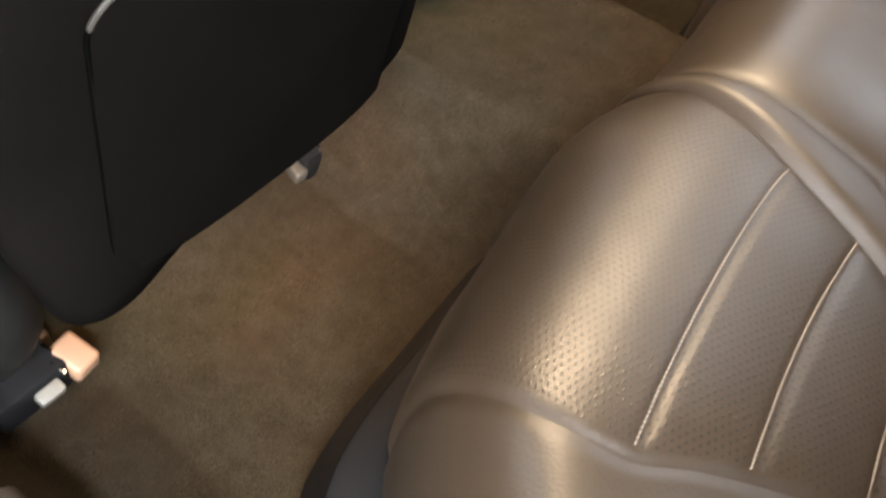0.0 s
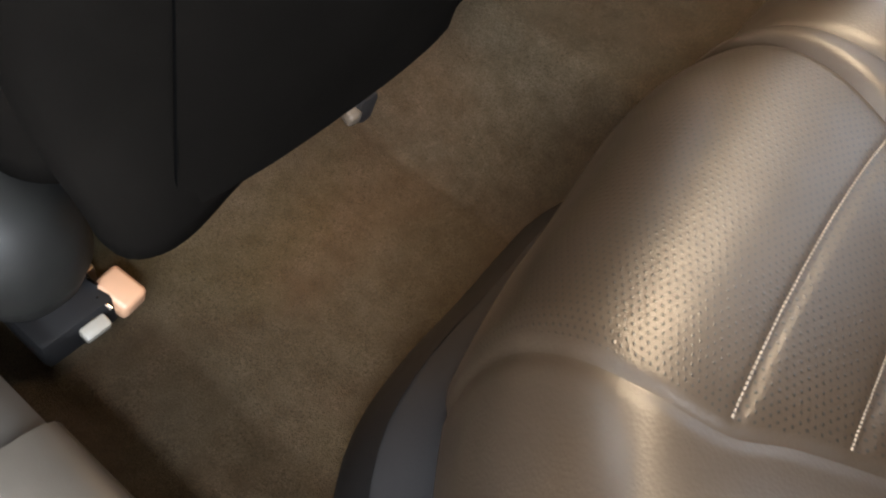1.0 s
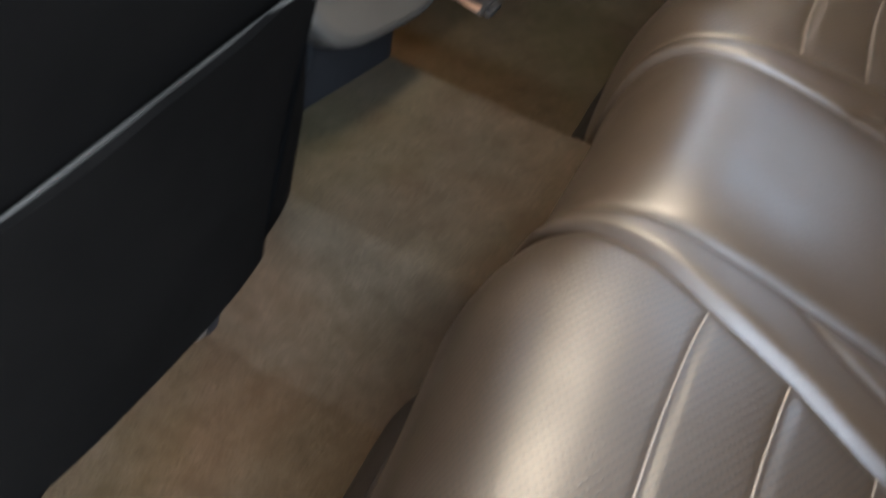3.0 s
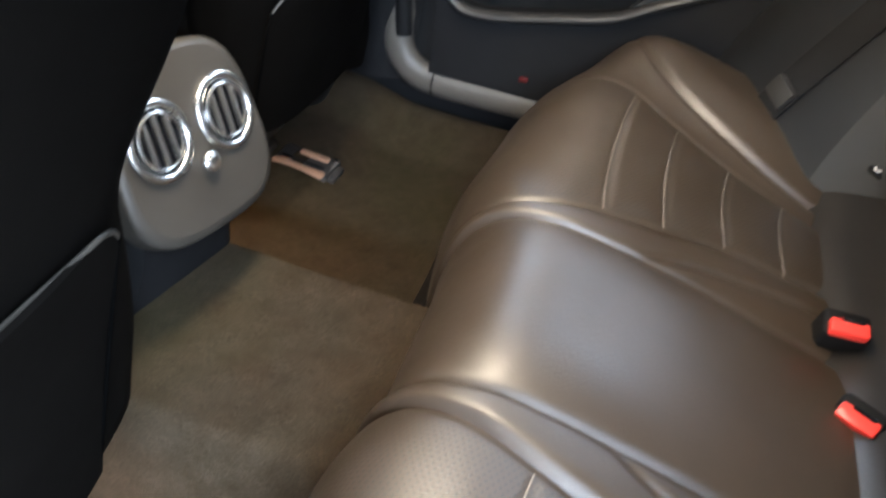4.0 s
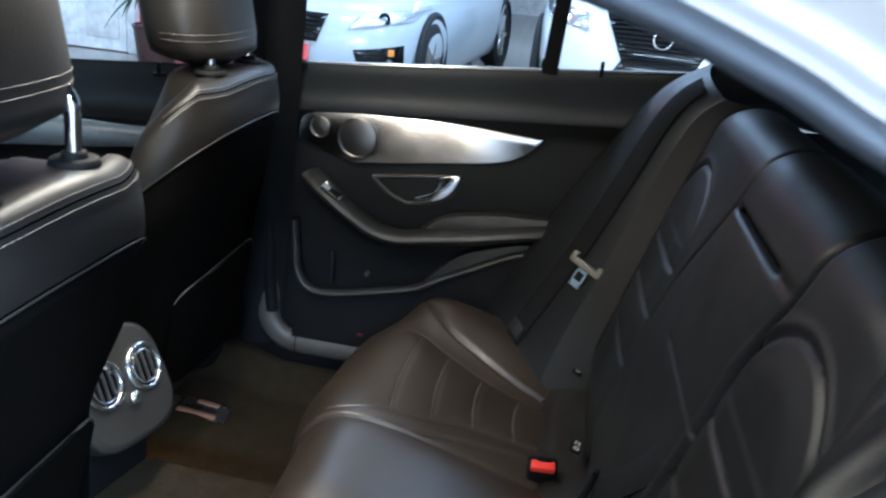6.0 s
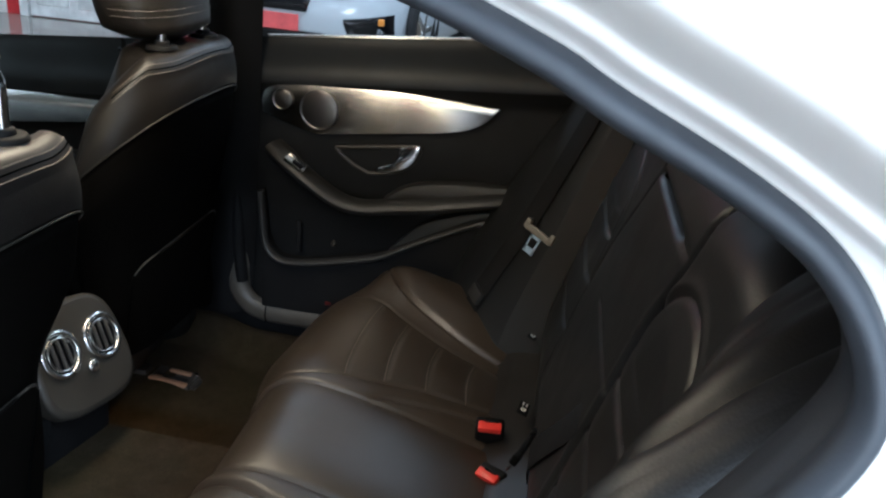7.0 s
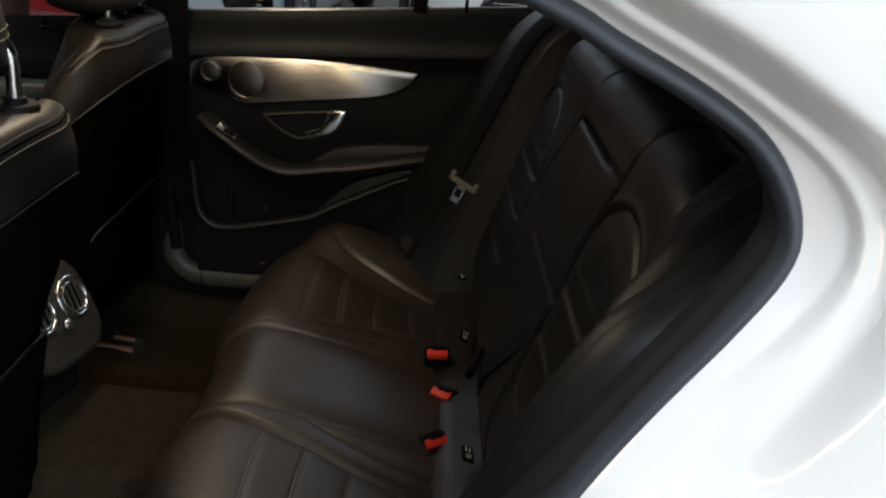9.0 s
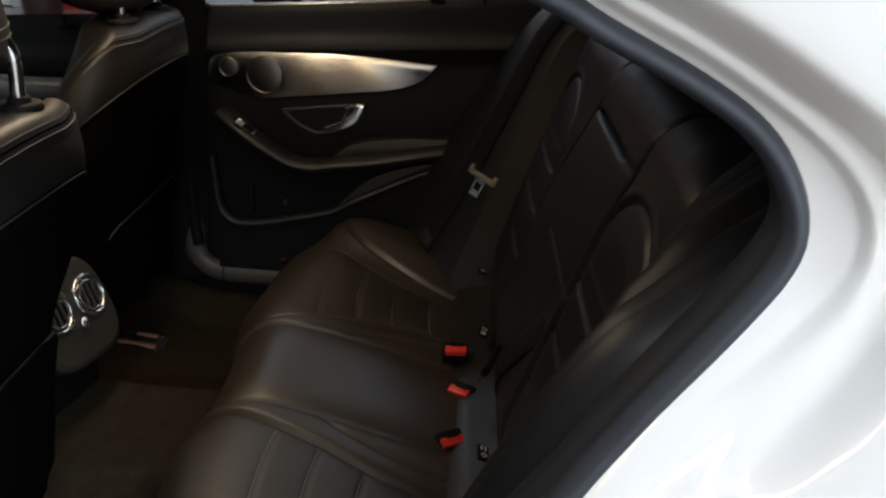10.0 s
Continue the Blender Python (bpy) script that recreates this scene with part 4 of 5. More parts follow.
part("door_handle", prism([(p.x, p.z) for p in smooth_path([(a, 0, b) for a, b in lever], 40)][::-1], 0.010, Matrix.Translation((0, FY - 0.008, 0)) @ Matrix.Rotation(radians(90), 4, "X"), 0.003), CHROME, well, "chrome door handle")
# armrest: a swept soft ridge with the window switch at its front end
arm_path = smooth_path([(-0.165, FY - 0.015, 0.822), (-0.125, FY - 0.032, 0.797), (-0.075, FY - 0.038, 0.762), (-0.012, FY - 0.04, 0.727), (0.042, FY - 0.04, 0.718), (0.117, FY - 0.04, 0.730), (0.20, FY - 0.04, 0.744), (0.33, FY - 0.035, 0.772), (0.48, FY - 0.02, 0.80)], 60)
arm = part("armrest", sweep(arm_path, [(0.030 * math.cos(a), 0.016 * math.sin(a)) for a in [2 * math.pi * k / 16 for k in range(16)]], up=(0, 0, 1)), DARK, door, "soft dark grey armrest")
sw = part("window_switch", rbox(0.050, 0.026, 0.010, 0.003, 2, pose(-0.104, FY - 0.052, 0.800, 25, 32, 0)), SATIN_CHROME, door, "chrome edged window switch")
part("switch_key", rbox(0.026, 0.010, 0.010, 0.003, 2, pose(-0.098, FY - 0.058, 0.799, 25, 32, 0)), GLOSS, sw)
# soft pad that widens the armrest towards the rear
wall_prism("armrest_pad", (smooth_poly([(0.085, 0.742), (0.136, 0.776), (0.232, 0.795), (0.34, 0.802), (0.46, 0.812)], 24) + smooth_poly([(0.46, 0.782), (0.33, 0.764), (0.20, 0.745), (0.117, 0.735)], 20))[::-1], FY - 0.012, 0.028, DARK, door, "soft dark grey armrest pad", 0.010)
# door pocket: a thin lip that runs out into a flat pad
lip = smooth_path([(-0.192, FY - 0.03, 0.72), (-0.186, FY - 0.032, 0.655), (-0.178, FY - 0.035, 0.600), (-0.150, FY - 0.04, 0.569), (-0.099, FY - 0.042, 0.566), (0.004, FY - 0.042, 0.588), (0.083, FY - 0.04, 0.608), (0.135, FY - 0.036, 0.636), (0.20, FY - 0.03, 0.668), (0.30, FY - 0.025, 0.715), (0.42, FY - 0.02, 0.74)], 70)
part("pocket_lip", sweep(lip, [(0.0075 * math.cos(a), 0.012 * math.sin(a)) for a in [2 * math.pi * k / 14 for k in range(14)]], up=(0, 1, 0)), DARK, door, "dark grey door pocket lip")
part("pocket_front", prism([(p.x, p.z) for p in lip] + [(0.45, 0.44), (-0.19, 0.44)], 0.03, Matrix.Translation((0, FY, 0)) @ Matrix.Rotation(radians(90), 4, "X"), 0.0), HARD, door)
wall_prism("pocket_pad", (smooth_poly([(0.10, 0.622), (0.130, 0.655), (0.164, 0.688), (0.211, 0.711), (0.305, 0.738), (0.44, 0.752)], 30) + smooth_poly([(0.44, 0.742), (0.31, 0.722), (0.20, 0.672), (0.135, 0.634)], 20))[::-1], FY - 0.012, 0.016, LIT_TRIM, door, "dark grey pocket pad", 0.005)
part("pocket_clip", rbox(0.010, 0.006, 0.014, 0.002, 1, pose(-0.029, FY - 0.012, 0.612, 0, 20, 0)), SATIN, door, "small pale clip in the pocket")
part("pocket_rib", rbox(0.012, 0.010, 0.075, 0.003, 1, pose(-0.112, FY - 0.006, 0.615)), HARD, door)
part("door_reflector", rbox(0.014, 0.006, 0.008, 0.002, 1, pose(-0.031, FY - 0.034, 0.473)), DARK_RED, door, "small dark red door reflector")
# quarter window post and lock pin
part("window_post", rbox(0.03, 0.03, 0.34, 0.004, 2, pose(0.315, FY + 0.035, 1.25, 0, 4, 0)), HARD, door, "black window post")
part("lock_pin", cyl(0.004, 0.03, 12, None, pose(0.405, FY + 0.006, 1.105), 0.001), HARD, door)
part("window_ledge_strip", tube(smooth_path([(-0.20, FY + 0.035, 1.043), (0.1, FY + 0.035, 1.069), (0.31, FY + 0.035, 1.087), (0.60, FY + 0.035, 1.114)], 30), 0.005, 8), SATIN_CHROME, door, "bright weather strip")

# far door opening seal and sill
seal = part("sill_trim", sweep(smooth_path([(-0.300, 0.715, 1.02), (-0.275, 0.708, 0.80), (-0.262, 0.700, 0.66), (-0.258, 0.690, 0.55), (-0.254, 0.680, 0.475), (-0.230, 0.676, 0.437), (-0.19, 0.676, 0.420), (-0.106, 0.676, 0.418), (-0.02, 0.676, 0.42), (0.30, 0.676, 0.43)], 80),
                              [(0.026 * math.cos(a), 0.020 * math.sin(a)) for a in [2 * math.pi * k / 14 for k in range(14)]], up=(0, 1, 0)), SILL_FAR)
tagged(seal, "taupe plastic door sill trim", "sill", kind="structure")
part("trim_joint", ring(0.024, 0.0012, pose(-0.182, 0.676, 0.4195, 0, 90, 4), 28, 6), SHADOW_GAP, seal)
post_seal = part("pillar_seal", tube(smooth_path([(-0.262, 0.672, 1.05), (-0.256, 0.672, 0.80), (-0.25, 0.672, 0.58), (-0.243, 0.672, 0.49)], 30), 0.014, 12, up=(0, 1, 0)), HARD)
tagged(post_seal, "black rubber door seal", "seal", kind="structure")
near_sill = part("sill_trim", sweep(smooth_path([(-0.40, -0.69, 0.45), (-0.30, -0.69, 0.385), (-0.20, -0.69, 0.372), (-0.08, -0.69, 0.372), (0.10, -0.69, 0.375), (0.32, -0.69, 0.46)], 60),
                                    [(0.026 * math.cos(a), 0.055 * math.sin(a)) for a in [2 * math.pi * k / 14 for k in range(14)]], up=(0, 1, 0)), SILL)
tagged(near_sill, "taupe plastic door sill trim", "sill", kind="structure")

sill_plate = part("sill_plate", sweep(smooth_path([(-0.152, -0.688, 0.377), (-0.08, -0.688, 0.377), (0.10, -0.688, 0.380), (0.30, -0.688, 0.45)], 40),
                                      [(0.027 * math.cos(a), 0.058 * math.sin(a)) for a in [2 * math.pi * k / 20 for k in range(20)]], up=(0, 1, 0)), SILL_PLATE)
tagged(sill_plate, "pale taupe plastic sill plate", "sill", kind="structure")

# ---- seat belts, buckles, child seat tags ----


def belt(path, ups, name, label, tongue_at, w=0.046, bar=PALE):
    """Webbing laid along path, its flat side turned to ups, with a tongue."""
    b = thing(name, label, "seat belt", path[0], group="seat belts")
    o = part("webbing", sweep(path, slab(w, 0.0022, 0.001), up=ups), BELT)
    o.parent, o.matrix_parent_inverse = b, b.matrix_world.inverted()
    p, m = tongue_at
    R = Matrix.Translation(p) @ m

    def put(nm, bm, mat, lab=""):
        q = part(nm, bm, mat, None, lab)
        q.parent, q.matrix_parent_inverse = b, b.matrix_world.inverted()

    put("tongue_bar", rbox(0.062, 0.013, 0.010, 0.003, 2, R), bar, "grey plastic tongue bar")
    put("bar_end", rbox(0.012, 0.020, 0.012, 0.003, 2, R @ pose(-0.029, 0.005, 0)), bar)
    put("bar_end", rbox(0.012, 0.020, 0.012, 0.003, 2, R @ pose(0.029, 0.005, 0)), bar)
    for sx in (-0.0095, 0.0095):
        put("tongue_side", rbox(0.006, 0.036, 0.003, 0.001, 1, R @ pose(sx, -0.024, 0)), CHROME, "chrome tongue")
    put("tongue_tip", rbox(0.025, 0.014, 0.003, 0.001, 1, R @ pose(0, -0.036, 0)), CHROME)
    put("tongue_neck", rbox(0.025, 0.008, 0.003, 0.001, 1, R @ pose(0, -0.010, 0)), CHROME)
    return b


def basis(xv, yv):
    x = Vector(xv).normalized()
    y = (Vector(yv) - x * Vector(yv).dot(x)).normalized()
    return Matrix((x, y, x.cross(y))).transposed().to_4x4()


def lay(fn, way, lift=0.003, sink=0.0):
    """Points and outward normals along a way of (u, v) pairs on the sheet fn."""
    pts, ups = [], []
    line = smooth_path([(a, c, 0) for a, c in way], 40)
    for k, q in enumerate(line):
        e = 0.05
        p = Vector(fn(q.x, q.y))
        du, dv = Vector(fn(q.x + e, q.y)) - Vector(fn(q.x - e, q.y)), Vector(fn(q.x, q.y + e)) - Vector(fn(q.x, q.y - e))
        n = du.cross(dv).normalized()
        if n.x > 0:
            n = -n
        pts.append(p + n * (lift - sink * (k / 39) ** 6))
        ups.append(n)
    return pts, ups


def far_bolster(u, v):
    p = bolster_point(min(1, max(0, u)), v)
    return (p.x - 0.014, p.y, p.z)


def back_sheet(s, y):
    return back_point(s / (BLEN + 0.10), y + 0.5)


pts, ups = lay(far_bolster, ((0.0, 0.34), (0.08, 0.31), (0.2, 0.27), (0.35, 0.225), (0.5, 0.20), (0.65, 0.20), (0.8, 0.22), (0.91, 0.24)))
far_belt = belt(pts, ups, "seat_belt", "black seat belt with chrome tongue on the side bolster", (Vector((0.430, 0.468, 0.783)), basis((0.55, -0.35, -0.2), (0.25, 0.2, 0.9))))
low = min(range(len(pts)), key=lambda k: abs(pts[k].z - 0.618))
run = (pts[low + 1] - pts[low - 1]).normalized()
stay = part("belt_stay", rbox(0.040, 0.030, 0.012, 0.004, 2, Matrix.Translation(pts[low] + ups[low] * 0.004) @ basis(ups[low].cross(run), run)), DARK, None, "grey plastic belt stay")
stay.parent, stay.matrix_parent_inverse = far_belt, far_belt.matrix_world.inverted()
pts, ups = lay(back_sheet, ((0.05, 0.02), (0.11, -0.03), (0.18, -0.09), (0.25, -0.145), (0.33, -0.188)), 0.003, 0.016)
belt(pts, ups, "seat_belt", "black seat belt lying across the rear backrest", (Vector(back_sheet(0.10, -0.01)) + BN * 0.014, basis((0.3, 0.9, 0.1), (0.35, -0.2, 0.9))), bar=HARD)


def buckle(name, p, turn, tilt, lean=0):
    b = thing(name, "black seat belt buckle with a red release button", "buckle", p, group="belt buckles")
    b.matrix_world = pose(*p, tilt, lean, turn)
    part("housing", rbox(0.046, 0.030, 0.060, 0.006, 3, pose(0, 0, -0.026)), HARD, b, "black buckle housing")
    part("red_button", rbox(0.037, 0.016, 0.013, 0.003, 2, pose(0, -0.007, 0.004)), RED, b, "red release button")
    part("release_slot", rbox(0.022, 0.004, 0.006, 0.001, 1, pose(0.002, -0.0005, 0.0085)), GLOSS, b)
    return b


buckle("belt_buckle", (0.408, 0.139, 0.574), 5, 20)
buckle("belt_buckle", (0.425, 0.043, 0.553), -28, 25)
buckle("belt_buckle", (0.415, -0.088, 0.550), 32, 30)
box_well = part("buckle_well", rbox(0.05, 0.19, 0.05, 0.008, 2, pose(0.432, 0.085, 0.515)), GLOSS)
tagged(box_well, "black recess for the belt buckles", "recess")


def child_tag(p, turn):
    t = thing("child_seat_tag", "small dark tag with pale print beside the seat gap", "tag", p, group="child seat tags")
    t.matrix_world = pose(*p, 20, 0, turn)
    part("tag", rbox(0.034, 0.018, 0.004, 0.001, 1), HARD, t)
    part("print", ring(0.0038, 0.0009, pose(-0.007, 0, 0.003), 20, 6), TAG, t, "pale ring symbol")
    for k in range(2):
        part("print_bar", rbox(0.009, 0.0020, 0.0012, 0.0, 1, pose(0.008, 0.003 - 0.006 * k, 0.003)), TAG, t, smooth=False)
    return t


for p, a in (((0.446, 0.432, 0.593), 80), ((0.455, 0.182, 0.588), 85), ((0.466, -0.16, 0.583), 95)):
    child_tag(p, a)

# ---- near body side round the open door ----
RIM = smooth_path([(0.10, 0, 1.345), (0.30, 0, 1.335), (0.40, 0, 1.315), (0.476, 0, 1.288), (0.510, 0, 1.271), (0.566, 0, 1.245), (0.605, 0, 1.221), (0.628, 0, 1.193), (0.638, 0, 1.162), (0.631, 0, 1.134),
                   (0.603, 0, 1.095), (0.555, 0, 1.037), (0.513, 0, 0.98), (0.45, 0, 0.88), (0.40, 0, 0.78), (0.365, 0, 0.66), (0.335, 0, 0.54), (0.29, 0, 0.44), (0.20, 0, 0.40)], 160)


def side_y(z):
    return -0.72 + 0.30 * (z - 1.0) if z > 0.98 else -0.726 + 0.02 * (0.98 - z)


def rim_sheet(name, profile, mat, parent=None, label="", sub=6, low=None, crisp=False):
    """Lofts a profile of (outward distance, depth towards outside) along the opening."""
    prof = smooth_path([(d, 0, h) for d, h in profile], sub * len(profile))
    prof2 = smooth_path([(d, 0, h) for d, h in low], sub * len(profile)) if low else prof
    if crisp:
        prof, prof2 = ([Vector((d, 0, h)) for d, h in q] for q in (profile, low))
    verts, faces = [], []
    n = len(prof)
    for i, p in enumerate(RIM):
        t = (RIM[min(i + 1, len(RIM) - 1)] - RIM[max(i - 1, 0)]).normalized()
        out = Vector((-t.z, 0, t.x))
        k = step(1.17, 1.03, p.z) if i > len(RIM) // 3 else 0.0
        wide = 0.0
        if low and i > len(RIM) // 3:  # the steps leave the seal at the rear corner and run on
            wide = step(1.232, 1.155, p.z)
        for j, (q, r) in enumerate(zip(prof, prof2)):
            q = (q + Vector((wide * (0.024 * (j > 2) + 0.012 * (j > 9)), 0, 0))).lerp(r, k)
            w = p + out * q.x
            z, y = w.z, side_y(p.z + out.z * q.x * 0.6) - q.z
            if z > 1.38:  # the roof's edge curves in
                rise = 0.08 * (1 - math.exp((1.38 - z) / 0.08))
                y, z = y + 0.9 * (z - 1.38 - rise), 1.38 + rise
            verts.append((w.x, y, z))
    for i in range(len(RIM) - 1):
        for j in range(n - 1):
            a = i * n + j
            faces.append((a, a + 1, a + n + 1, a + n))
    return mesh_object(name, verts, faces, mat, parent, label)


body = thing("car_body", "glossy white car body side round the open rear door", "car body", (0.6, -0.7, 0.9))


def on_body(ob):
    ob.parent = body
    ob.matrix_parent_inverse = body.matrix_world.inverted()
    return ob


on_body(rim_sheet("door_seal", [(-0.012, -0.016), (-0.016, 0.000), (-0.011, 0.011), (-0.004, 0.010), (0.000, 0.000)], RUBBER, None, "dark grey rubber door seal"))
FRAME_TOP = [(-0.002, -0.004), (0.0, -0.001), (0.0015, 0.0), (0.003, 0.001), (0.006, 0.0050), (0.009, 0.0095), (0.0105, 0.0114), (0.012, 0.0124), (0.0145, 0.0128), (0.0165, 0.0133), (0.018, 0.0146), (0.021, 0.0190),
             (0.028, 0.0300), (0.034, 0.0390), (0.0365, 0.0415), (0.039, 0.0432), (0.043, 0.0442), (0.052, 0.0455), (0.075, 0.048), (0.12, 0.051), (0.22, 0.052), (0.34, 0.046), (0.55, 0.02)]
FRAME_LOW = [(-0.002, -0.004), (0.0, -0.001), (0.002, 0.0), (0.008, 0.001), (0.015, 0.002), (0.020, 0.003), (0.025, 0.004), (0.032, 0.006), (0.040, 0.009), (0.048, 0.012), (0.055, 0.0145), (0.062, 0.017),
             (0.070, 0.0195), (0.078, 0.022), (0.086, 0.024), (0.095, 0.026), (0.105, 0.0285), (0.12, 0.033), (0.15, 0.040), (0.19, 0.047), (0.26, 0.052), (0.36, 0.046), (0.55, 0.02)]
on_body(rim_sheet("door_frame", FRAME_TOP, WHITE_PAINT, None, "glossy white stepped door frame", low=FRAME_LOW, crisp=True))

# inner lining of the rear pillar and wheel arch, behind the seal
on_body(rim_sheet("pillar_lining", [(-0.012, -0.014), (-0.014, -0.030), (-0.006, -0.06), (0.02, -0.10), (0.06, -0.16)], HAZED_LINING, None, "dark pillar lining greyed as by haze"))
LOWRIM = [p for i, p in enumerate(RIM) if i > 60 and 0.45 < p.z < 1.17]


def arch_lining(u, v):
    """Ribbed plastic between the bolster's edge and the door seal."""
    k = (1 - u) * (len(LOWRIM) - 1)
    i = min(len(LOWRIM) - 2, int(k))
    r = LOWRIM[i].lerp(LOWRIM[i + 1], k - i)
    a = bolster_point(u * 0.93, 1.0, True)
    a = Vector((a.x, -a.y, a.z))
    e = Vector((r.x - 0.010, side_y(r.z) + 0.014, r.z))
    p = a.lerp(e, v)
    rib = 0.007 * math.sin(v * math.pi * 4.0) * math.sin(math.pi * v) - 0.012 * math.sin(math.pi * v)
    return (p.x, p.y - rib, p.z + 0.2 * rib)


on_body(grid("arch_lining", arch_lining, 60, 36, HAZED_LINING, None, "ribbed black arch lining greyed as by haze"))

# roof, rear shelf, rear side and front of the cabin closed
roof = grid("roof", lambda u, v: (-1.0 + 2.0 * u, -0.63 + 1.26 * v, 1.36 + 0.05 * math.sin(math.pi * v) - 0.10 * (abs(2 * u - 1.1)) ** 3), 24, 24, plastic("headlining", (0.10, 0.10, 0.095), 0.9, 300, 0.4))
tagged(roof, "grey fabric headlining", "headlining", kind="structure")
roof_out = grid("roof_skin", lambda u, v: (-1.0 + 2.0 * u, -0.66 + 1.32 * v, 1.385 + 0.06 * math.sin(math.pi * v) - 0.10 * (abs(2 * u - 1.1)) ** 3), 24, 24, WHITE_PAINT)
tagged(roof_out, "white car roof", "car roof", kind="structure")
lamp = thing("courtesy_light", "small lit courtesy lamp in the headlining", "lamp", (-0.10, -0.02, 1.37))
part("lamp_housing", rbox(0.19, 0.64, 0.022, 0.008, 2, pose(0, 0, 0.004)), DARK, lamp, "grey lamp housing")
lens_mat = Mat("lit_lens", (0.9, 0.8, 0.65), 0.4)
lens_mat.set("Emission Color", (1, 0.72, 0.45, 1))
lens_mat.set("Emission Strength", 2.0)
part("lamp_lens", rbox(0.13, 0.57, 0.008, 0.003, 2, pose(0, 0, -0.010)), lens_mat.m, lamp, "glowing warm lens")
shelf = grid("parcel_shelf", lambda u, v: (0.62 + 0.5 * u, -0.62 + 1.24 * v, 1.04 + 0.02 * u), 8, 12, SOFT)
tagged(shelf, "dark rear parcel shelf", "shelf", kind="structure")
# The lighter trim stands in for pale haze over the far pillar
far_pillar = grid("rear_pillar", lambda u, v: (0.585 + 0.535 * u + 0.06 * (2 * v - 1) ** 2, 0.70 - 0.05 * v, 1.06 + 0.32 * v - 0.08 * u), 12, 24, LIT_TRIM)
tagged(far_pillar, "dark rear pillar lining", "pillar", kind="structure")
near_pillar = grid("rear_pillar", lambda u, v: (0.64 + 0.5 * u, -0.64 + 0.02 * v, 0.5 + 0.86 * v), 8, 8, SOFT)
tagged(near_pillar, "dark rear pillar lining", "pillar", kind="structure")
far_b = grid("middle_pillar", lambda u, v: (-0.36 + 0.13 * u + 0.06 * v, 0.70 - 0.03 * math.sin(math.pi * u) - 0.05 * v, 0.40 + 0.95 * v), 10, 20, HARD)
tagged(far_b, "black middle door pillar", "pillar", kind="structure")
side_fill = grid("side_trim", lambda u, v: (-1.6 + 2.4 * u, 0.745, 0.25 + 0.66 * v), 4, 4, HARD)
tagged(side_fill, "black side structure", "trim", kind="structure")
near_low = block("sill_panel", -1.6, 0.62, -0.80, -0.725, 0.14, 0.40, WHITE_PAINT, "white painted door sill", "sill", r=0.02)
near_front = block("side_trim", -1.6, -0.40, -0.75, -0.72, 0.40, 1.02, HARD, "black side structure", "trim")
near_post = block("middle_pillar", -0.44, -0.30, -0.74, -0.68, 0.40, 1.36, HARD, "black middle door pillar", "pillar", r=0.01)
arch = grid("wheel_arch_lining", lambda u, v: (0.20 + 0.45 * u, -0.715 + 0.09 * v, 0.36 + 0.66 * u - 0.12 * v), 12, 4, HARD)
tagged(arch, "black wheel arch lining", "lining", kind="structure")
underbody = block("underbody", -1.6, 1.6, -0.72, 0.74, 0.16, 0.26, HARD, "black underbody", "underbody")
bulk = grid("dashboard", lambda u, v: (-1.45 + 0.25 * math.sin(math.pi * 0.5 * v), -0.72 + 1.44 * u, 0.35 + 0.62 * v), 8, 12, SOFT)
tagged(bulk, "dark dashboard", "dashboard", kind="structure")
boot = grid("boot_wall", lambda u, v: (1.1, -0.66 + 1.32 * u, 0.3 + 0.75 * v), 4, 4, SOFT)
tagged(boot, "dark boot wall", "panel", kind="structure")

# front passenger door seen past the seats
fdoor = thing("front_door", "closed front door with black trim and an aluminium inlay", "car door")


def front_skin(u, v):
    z = 0.40 + (0.535 + 0.085 * u) * v
    return (-1.45 + 1.10 * u, FY + 0.012 - 0.022 * step(0.70, 0.78, v) + 0.040 * step(0.82, 1.0, v) ** 1.3, z)


grid("door_panel", lambda u, v: front_skin(u, 0.80 * v), 30, 40, SOFT, fdoor)
# Light on this shoulder is in its colour, as on the rear door
grid("door_shoulder", lambda u, v: front_skin(u, 0.80 + 0.20 * v), 30, 20, LIT_TRIM, fdoor, "padded door shoulder in trim lightened as if lit")
wall_prism("aluminium_inlay", [(-1.40, 0.765), (-0.908, 0.783), (-0.633, 0.812), (-0.45, 0.835), (-0.42, 0.87), (-0.573, 0.878), (-0.86, 0.873), (-1.40, 0.865)], FY - 0.006, 0.012, BRUSHED, fdoor, "brushed aluminium inlay", 0.003, 14)
part("window_ledge_strip", tube(smooth_path([(-1.45, FY + 0.035, 0.938), (-0.9, FY + 0.035, 0.95), (-0.55, FY + 0.035, 0.985), (-0.36, FY + 0.035, 1.02)], 20), 0.005, 8), SATIN_CHROME, fdoor, "bright weather strip")
part("lock_pin", cyl(0.005, 0.03, 12, None, pose(-0.52, FY + 0.006, 0.995), 0.001), HARD, fdoor)
part("pin_base", cyl(0.016, 0.006, 24, 0.013, pose(-0.52, FY + 0.008, 0.985), 0.001), HARD, fdoor)
fh = part("door_handle", tube(smooth_path([(-0.93, FY - 0.018, 0.832), (-0.90, FY - 0.040, 0.826), (-0.865, FY - 0.044, 0.832), (-0.850, FY - 0.040, 0.850), (-0.852, FY - 0.022, 0.866)], 24), 0.0075, 12, up=(0, 1, 0)), CHROME, fdoor, "chrome front door handle")
part("handle_hub", cyl(0.013, 0.016, 24, 0.011, pose(-0.852, FY - 0.022, 0.868, 90, 0, 0), 0.002), CHROME, fh)
